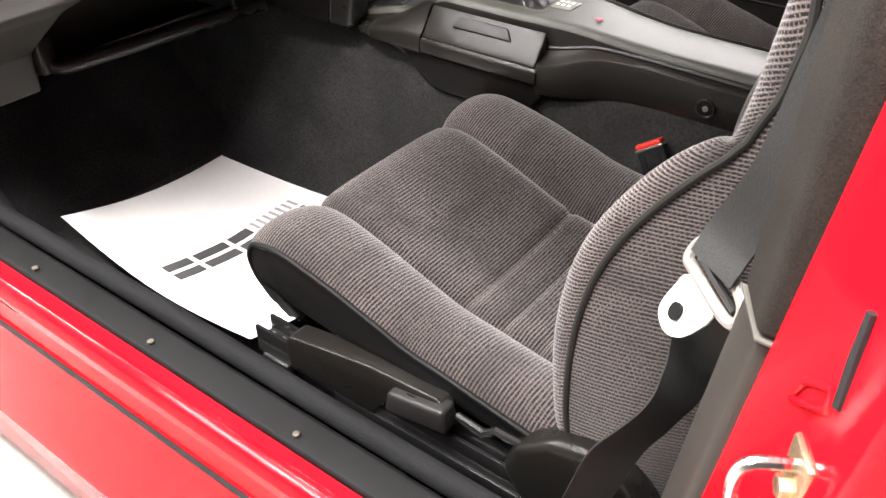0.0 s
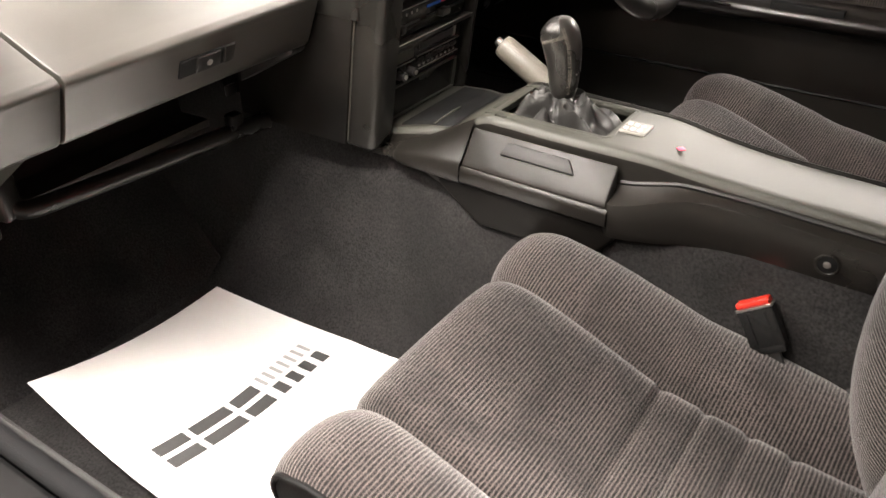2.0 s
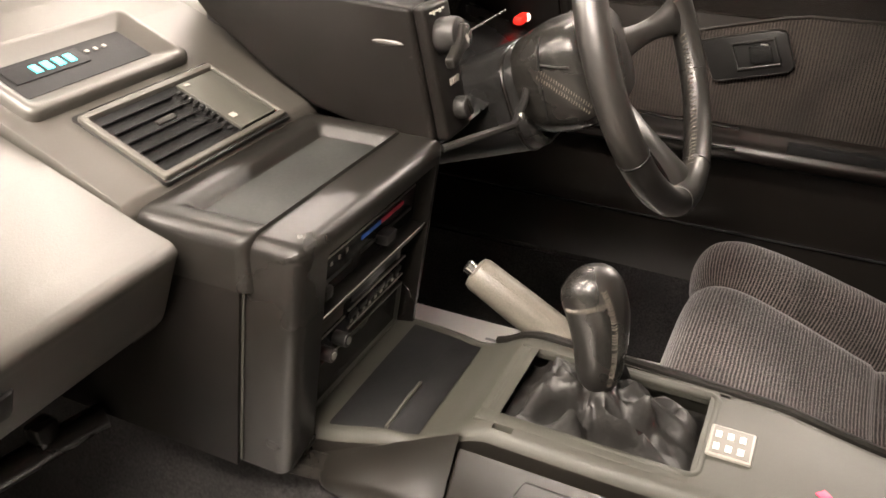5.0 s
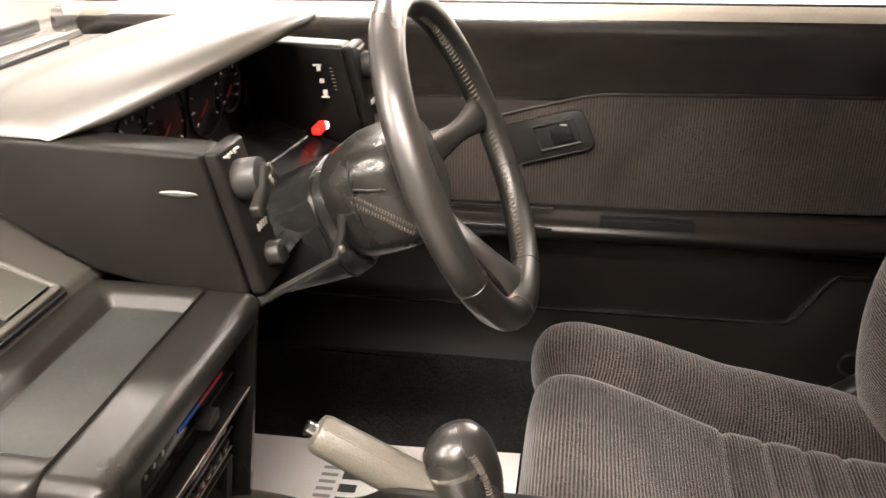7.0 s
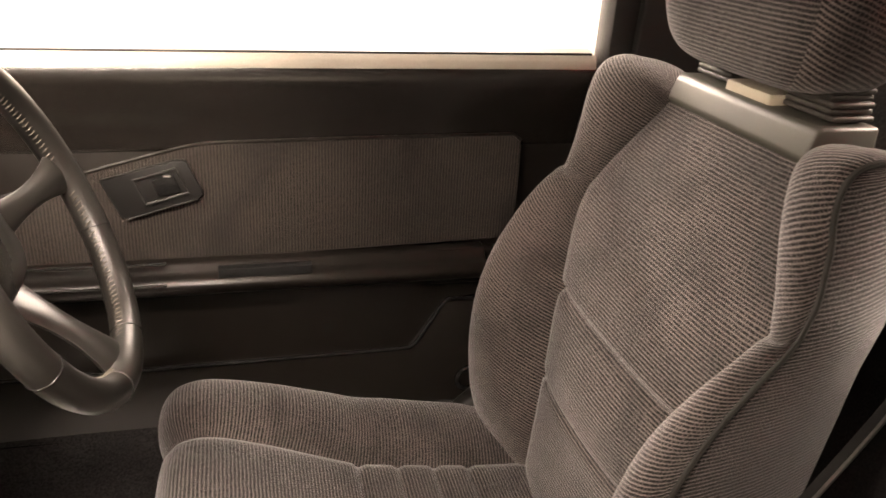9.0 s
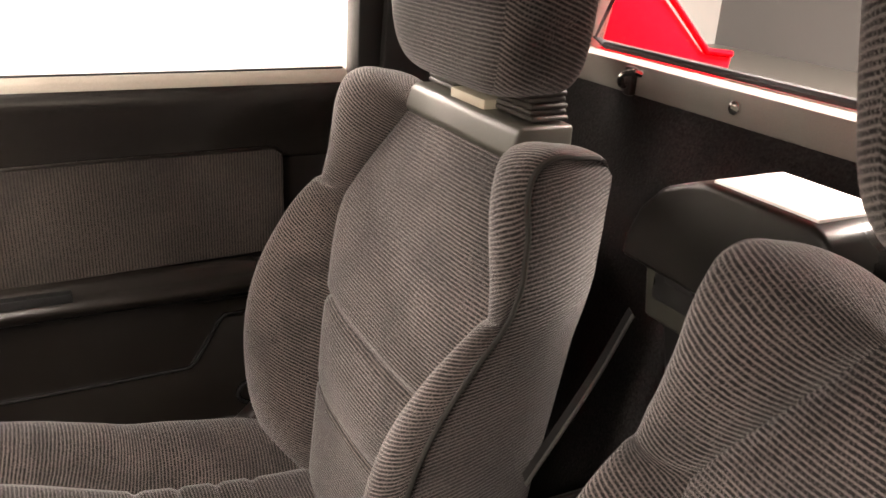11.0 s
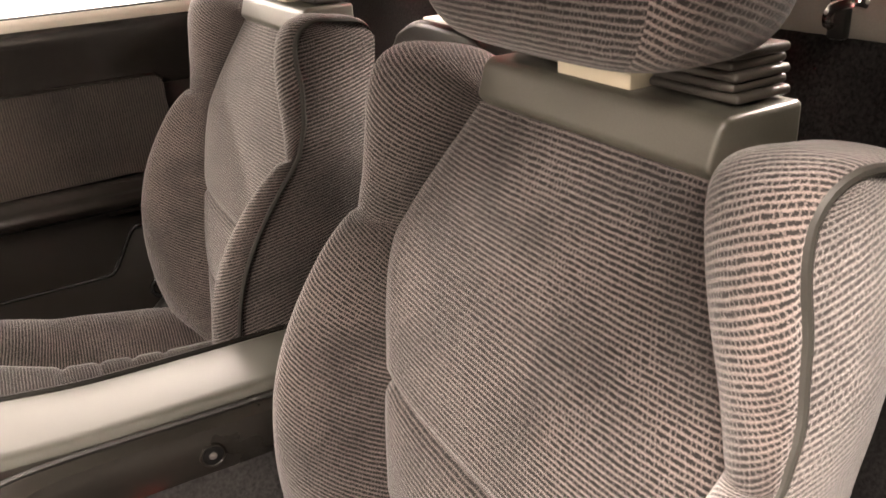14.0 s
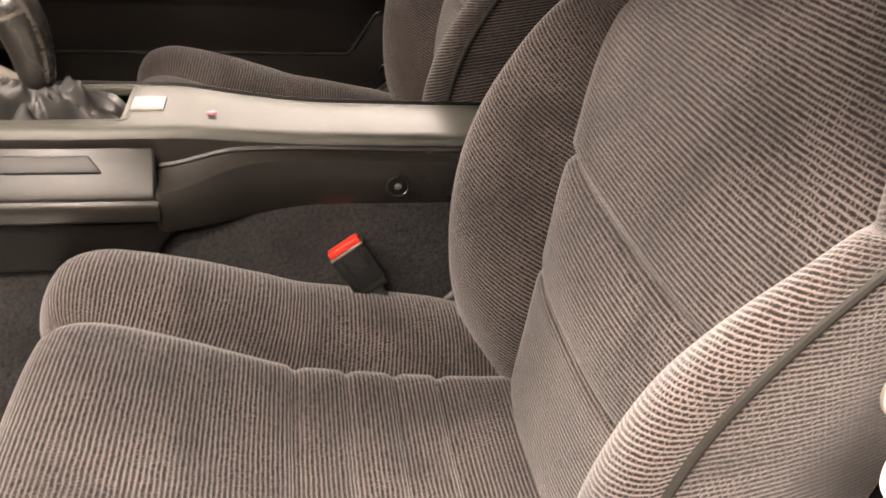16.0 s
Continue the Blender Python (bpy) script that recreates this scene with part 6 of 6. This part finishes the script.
roll = [tuple(p) for p in spline([(0, y, z) for y, z in roll], 44)]
part("top_roll", sheet([[(x, y, z) for _, y, z in roll] for x in (-1.40, -1.1, -0.8, -0.5, -0.3, -0.055)]), ROLLVINYL, door, "padded dark vinyl top roll", 70)
part("waist_strip", prism([(1.7660, 0.674), (1.7670, 0.686), (1.773, 0.693), (1.80, 0.699), (1.85, 0.698), (1.85, 0.675)], "x", -1.38, -0.055, 0.002), WAIST, door, "pale weather strip along the glass")
part("waist_groove", rbox((-1.38, 1.775, 0.6925), (-0.06, 1.779, 0.6965), 0.001), RUBBER, door, "dark line in the weather strip")
dg = part("door_glass", rbox((-1.15, 1.822, 0.70), (-0.05, 1.826, 0.985), 0), GLASS, door, "clear side window")
dg.visible_shadow = False
part("glass_front_frame", tube([(-1.38, 1.83, 0.69), (-0.66, 1.78, 1.0)], 0.014, 8), BLACK, door)
clothp = [(-1.02, 0.455), (-0.755, 0.531), (-0.70, 0.546), (-0.63, 0.564), (-0.60, 0.569), (-0.40, 0.573), (-0.165, 0.575), (-0.152, 0.565), (-0.152, 0.415), (-0.62, 0.402), (-1.02, 0.398)]
bm = bmesh.new()
lay = bm.loops.layers.uv.new("cloth")
f = bm.faces.new([bm.verts.new((x, 1.7895, z)) for x, z in clothp])
res = bmesh.ops.extrude_face_region(bm, geom=[f])
bmesh.ops.translate(bm, verts=[v for v in res["geom"] if isinstance(v, bmesh.types.BMVert)], vec=(0, -0.005, 0))
bmesh.ops.recalc_face_normals(bm, faces=bm.faces)
for fc in bm.faces:
    for lp in fc.loops:
        lp[lay].uv = (lp.vert.co.z, lp.vert.co.x)
part("cloth_insert", bm, DOOR_CLOTH, door, "dark brown-grey ribbed cloth insert")
part("cloth_welt", tube([(x, 1.786, z + 0.002) for x, z in clothp[:8]], 0.0028, 6), DOORVINYL, door)
part("armrest", prism([(1.80, 0.345), (1.775, 0.352), (1.748, 0.366), (1.742, 0.378), (1.748, 0.388), (1.760, 0.392), (1.772, 0.404), (1.80, 0.408)], "x", -1.05, -0.20, 0.004, 3), DOORVINYL, door, "padded vinyl armrest")
part("armrest_end", prism([(-0.29, 0.404), (-0.25, 0.408), (-0.17, 0.400), (-0.15, 0.38), (-0.15, 0.345), (-0.29, 0.345)], "y", 1.772, 1.80, 0.006, 3), DOORVINYL, door)
gr = part("pull_recess", rbox((-0.592, 1.7490, 0.384), (-0.463, 1.765, 0.4005), 0.001), MATTE, door, "dark slotted pull recess")
part("recess_lip", rbox((-0.592, 1.7478, 0.3835), (-0.463, 1.7495, 0.3855), 0.0006), PLASTIC, gr)
part("front_line", tube([(-1.05, 1.757, 0.412), (-0.66, 1.757, 0.410)], 0.003, 6), GLOSSY, door)
part("front_line", tube([(-1.05, 1.742, 0.385), (-0.66, 1.742, 0.384)], 0.002, 6), GLOSSY, door)
part("pocket_panel", prism([(-1.38, 0.0), (-1.38, 0.226), (-0.308, 0.231), (-0.255, 0.31), (-0.06, 0.312), (-0.06, 0.0)], "y", 1.781, 1.797, 0.002), DOORVINYL, door, "dark lower door panel")
part("pocket_piping", tube(spline([(-1.38, 1.780, 0.229), (-0.9, 1.780, 0.231), (-0.5, 1.780, 0.233), (-0.33, 1.780, 0.2345), (-0.303, 1.780, 0.240), (-0.285, 1.780, 0.265), (-0.256, 1.780, 0.312), (-0.235, 1.780, 0.317), (-0.17, 1.780, 0.318), (-0.06, 1.780, 0.318)], 80), 0.0034, 8), GLOSSY, door, "glossy black piping")
part("lower_piping", tube([(-1.38, 1.780, 0.121), (-0.70, 1.780, 0.120)], 0.003, 6), GLOSSY, door)
hd = part("handle_bezel", prism([(-0.737, 0.524), (-0.640, 0.550), (-0.626, 0.549), (-0.606, 0.503), (-0.612, 0.495), (-0.706, 0.468), (-0.714, 0.472)], "y", 1.778, 1.790, 0.002, 2), BLACK, door, "black inner door handle bezel")
part("bezel_edge", tube([(-0.735, 1.778, 0.5255), (-0.640, 1.778, 0.5515), (-0.627, 1.778, 0.5505)], 0.0012, 6), PLASTIC, hd)
part("bezel_edge", tube([(-0.708, 1.778, 0.4685), (-0.614, 1.778, 0.4945)], 0.0012, 6), PLASTIC, hd)
part("handle_rim", tube([(-0.694, 1.777, 0.524), (-0.640, 1.777, 0.539), (-0.625, 1.777, 0.505), (-0.680, 1.777, 0.490)], 0.0026, 8, closed=True), DARK, hd)
part("handle_lever", prism([(-0.672, 0.524), (-0.644, 0.532), (-0.634, 0.508), (-0.664, 0.500)], "y", 1.774, 1.780, 0.002), GLOSSY, hd)
part("lock_tab", rbox((-0.656, 1.772, 0.5285), (-0.646, 1.776, 0.531), 0.0008), STEEL, hd)
part("pillar_strip", prism([(1.765, 0.10), (1.755, 0.70), (1.745, 0.98), (1.80, 0.98), (1.82, 0.1)], "x", -0.045, 0.0, 0.006), DARK, car, "dark pillar trim behind the door")

# ---------------------------------------------------------------- rear storage box and hooks
bx = thing("storage_box", (0.08, 1.085, 0.5), "grey plastic storage box on the rear bulkhead", "storage box")
part("lid", prism([(0.945, 0.620), (0.952, 0.690), (0.962, 0.712), (0.975, 0.718), (1.082, 0.718), (1.100, 0.713), (1.130, 0.700), (1.155, 0.674), (1.168, 0.645), (1.172, 0.622)], "x", -0.010, 0.088, 0.006, 3), PLASTIC, bx, "grey box lid with a sloped side")
# White sheet paints the bright glare on the dark lid top.
part("lid_glare", rbox((0.0, 0.978, 0.716), (0.080, 1.082, 0.7205), 0.002), WALLPAINT, bx, "white sheet for the glare on the lid")
part("box_back", rbox((0.08, 0.96, 0.545), (0.20, 1.17, 0.64), 0.006), BLACK, bx)
part("body", prism([(0.040, 0.545), (0.028, 0.628), (0.19, 0.628), (0.19, 0.545)], "y", 0.985, 1.18, 0.006, 3), CONSOLE, bx)
lt = part("latch_recess", rbox((0.022, 1.085, 0.578), (0.036, 1.155, 0.618), 0.003), BLACK, bx)
part("latch", rbox((0.020, 1.10, 0.600), (0.030, 1.14, 0.612), 0.003), DARK, lt)
part("pedestal", prism([(0.09, 0.385), (0.05, 0.545), (0.19, 0.545), (0.19, 0.385)], "y", 1.0, 1.165, 0.006, 3), BLACK, bx)
for hy in (1.43, 0.735):
    hk = thing("coat_hook", (0.2, hy, 0.73), "small chrome and black hook on the window ledge", "hook", "ledge hooks")
    part("hook_base", rbox((0.190, hy - 0.008, 0.712), (0.2005, hy + 0.008, 0.748), 0.003), BLACK, hk)
    part("hook_arm", tube(spline([(0.198, hy, 0.724), (0.182, hy, 0.726), (0.178, hy - 0.004, 0.738), (0.184, hy - 0.018, 0.744), (0.192, hy - 0.024, 0.742)], 16), 0.0045, 8), CHROME, hk)
for hy in (1.257, 0.9):
    lg = thing("ledge_screw", (0.2, hy, 0.73), "small chrome screw in the window ledge", "screw", "ledge screws")
    part("screw_head", disc((0.199, hy, 0.732), 0.008, 0.005, (1, 0, 0), 14), CHROME, lg)

# ---------------------------------------------------------------- paper floor mats


def paper_mat(corners, lift, label):
    """A thin sheet from its corner at the dash, door side, round; lift bows its edges."""
    a, b, c, d = [Vector(p) for p in corners]       # dash/tunnel, dash/door, seat/door, seat/tunnel
    pm = thing("paper_mat", tuple((a + c) / 2), label, "paper mat", "paper floor mats")

    def at(u, v):
        p = (a * (1 - u) + b * u) * (1 - v) + (d * (1 - u) + c * u) * v
        p.z += -lift * math.sin(math.pi * u) * 0.6 - lift * math.sin(math.pi * v) * (0.4 + 0.6 * u)
        p.z = max(p.z, 0.0135)
        return p

    rows = [[tuple(at(j / 18, i / 24)) for j in range(19)] for i in range(25)]
    part("sheet", sheet(rows, thick=0.0006), PAPER, pm, "white paper sheet")

    def mark(u0, v0, u1, v1, mat, name):
        r = [[tuple(at(u0 + (u1 - u0) * j / 4, v0 + (v1 - v0) * i / 4) + Vector((0, 0, 0.0016))) for j in range(5)] for i in range(5)]
        part(name, sheet(r, thick=0.0003), mat, pm)

    return pm, at, mark


def logo(mark, u0, v0, su, sv):
    """Plain bars where the printing stands: three bold blocks, then a row of thin bars over a row of small ones."""
    for k, (p, w) in enumerate(((0.0, 0.17), (0.20, 0.22), (0.45, 0.15))):
        q0, q1 = u0 + su * p, u0 + su * (p + w)
        mark(q0, v0, q1, v0 + sv * 0.40, INK, "bold_bar")
        mark(q0, v0 + sv * 0.58, q1, v0 + sv * 0.98, INK, "bold_bar")
    for k in range(7):
        q = u0 + su * (0.64 + 0.052 * k)
        mark(q, v0 - sv * 0.10, q + su * 0.022, v0 + sv * 0.36, PALEINK, "thin_bar")
    for k in range(4):
        q = u0 + su * (0.65 + 0.092 * k)
        mark(q, v0 + sv * 0.50, q + su * 0.055, v0 + sv * 0.98, INK, "small_bar")


pm, at, mark = paper_mat([(-1.205, 0.886, 0.026), (-1.212, 0.545, 0.060), (-0.690, 0.500, 0.094), (-0.70, 0.930, 0.030)], 0.030, "white paper floor mat with dark grey printing, edges curled")
logo(lambda u0, v0, u1, v1, m, n: mark(1 - u0, v0, 1 - u1, v1, m, n), 0.12, 0.43, 0.78, 0.11)
pm, at, mark = paper_mat([(-1.20, 1.30, 0.022), (-1.20, 1.662, 0.026), (-0.69, 1.672, 0.030), (-0.69, 1.31, 0.022)], 0.004, "white paper floor mat on the driver's side")
logo(mark, 0.10, 0.43, 0.80, 0.11)
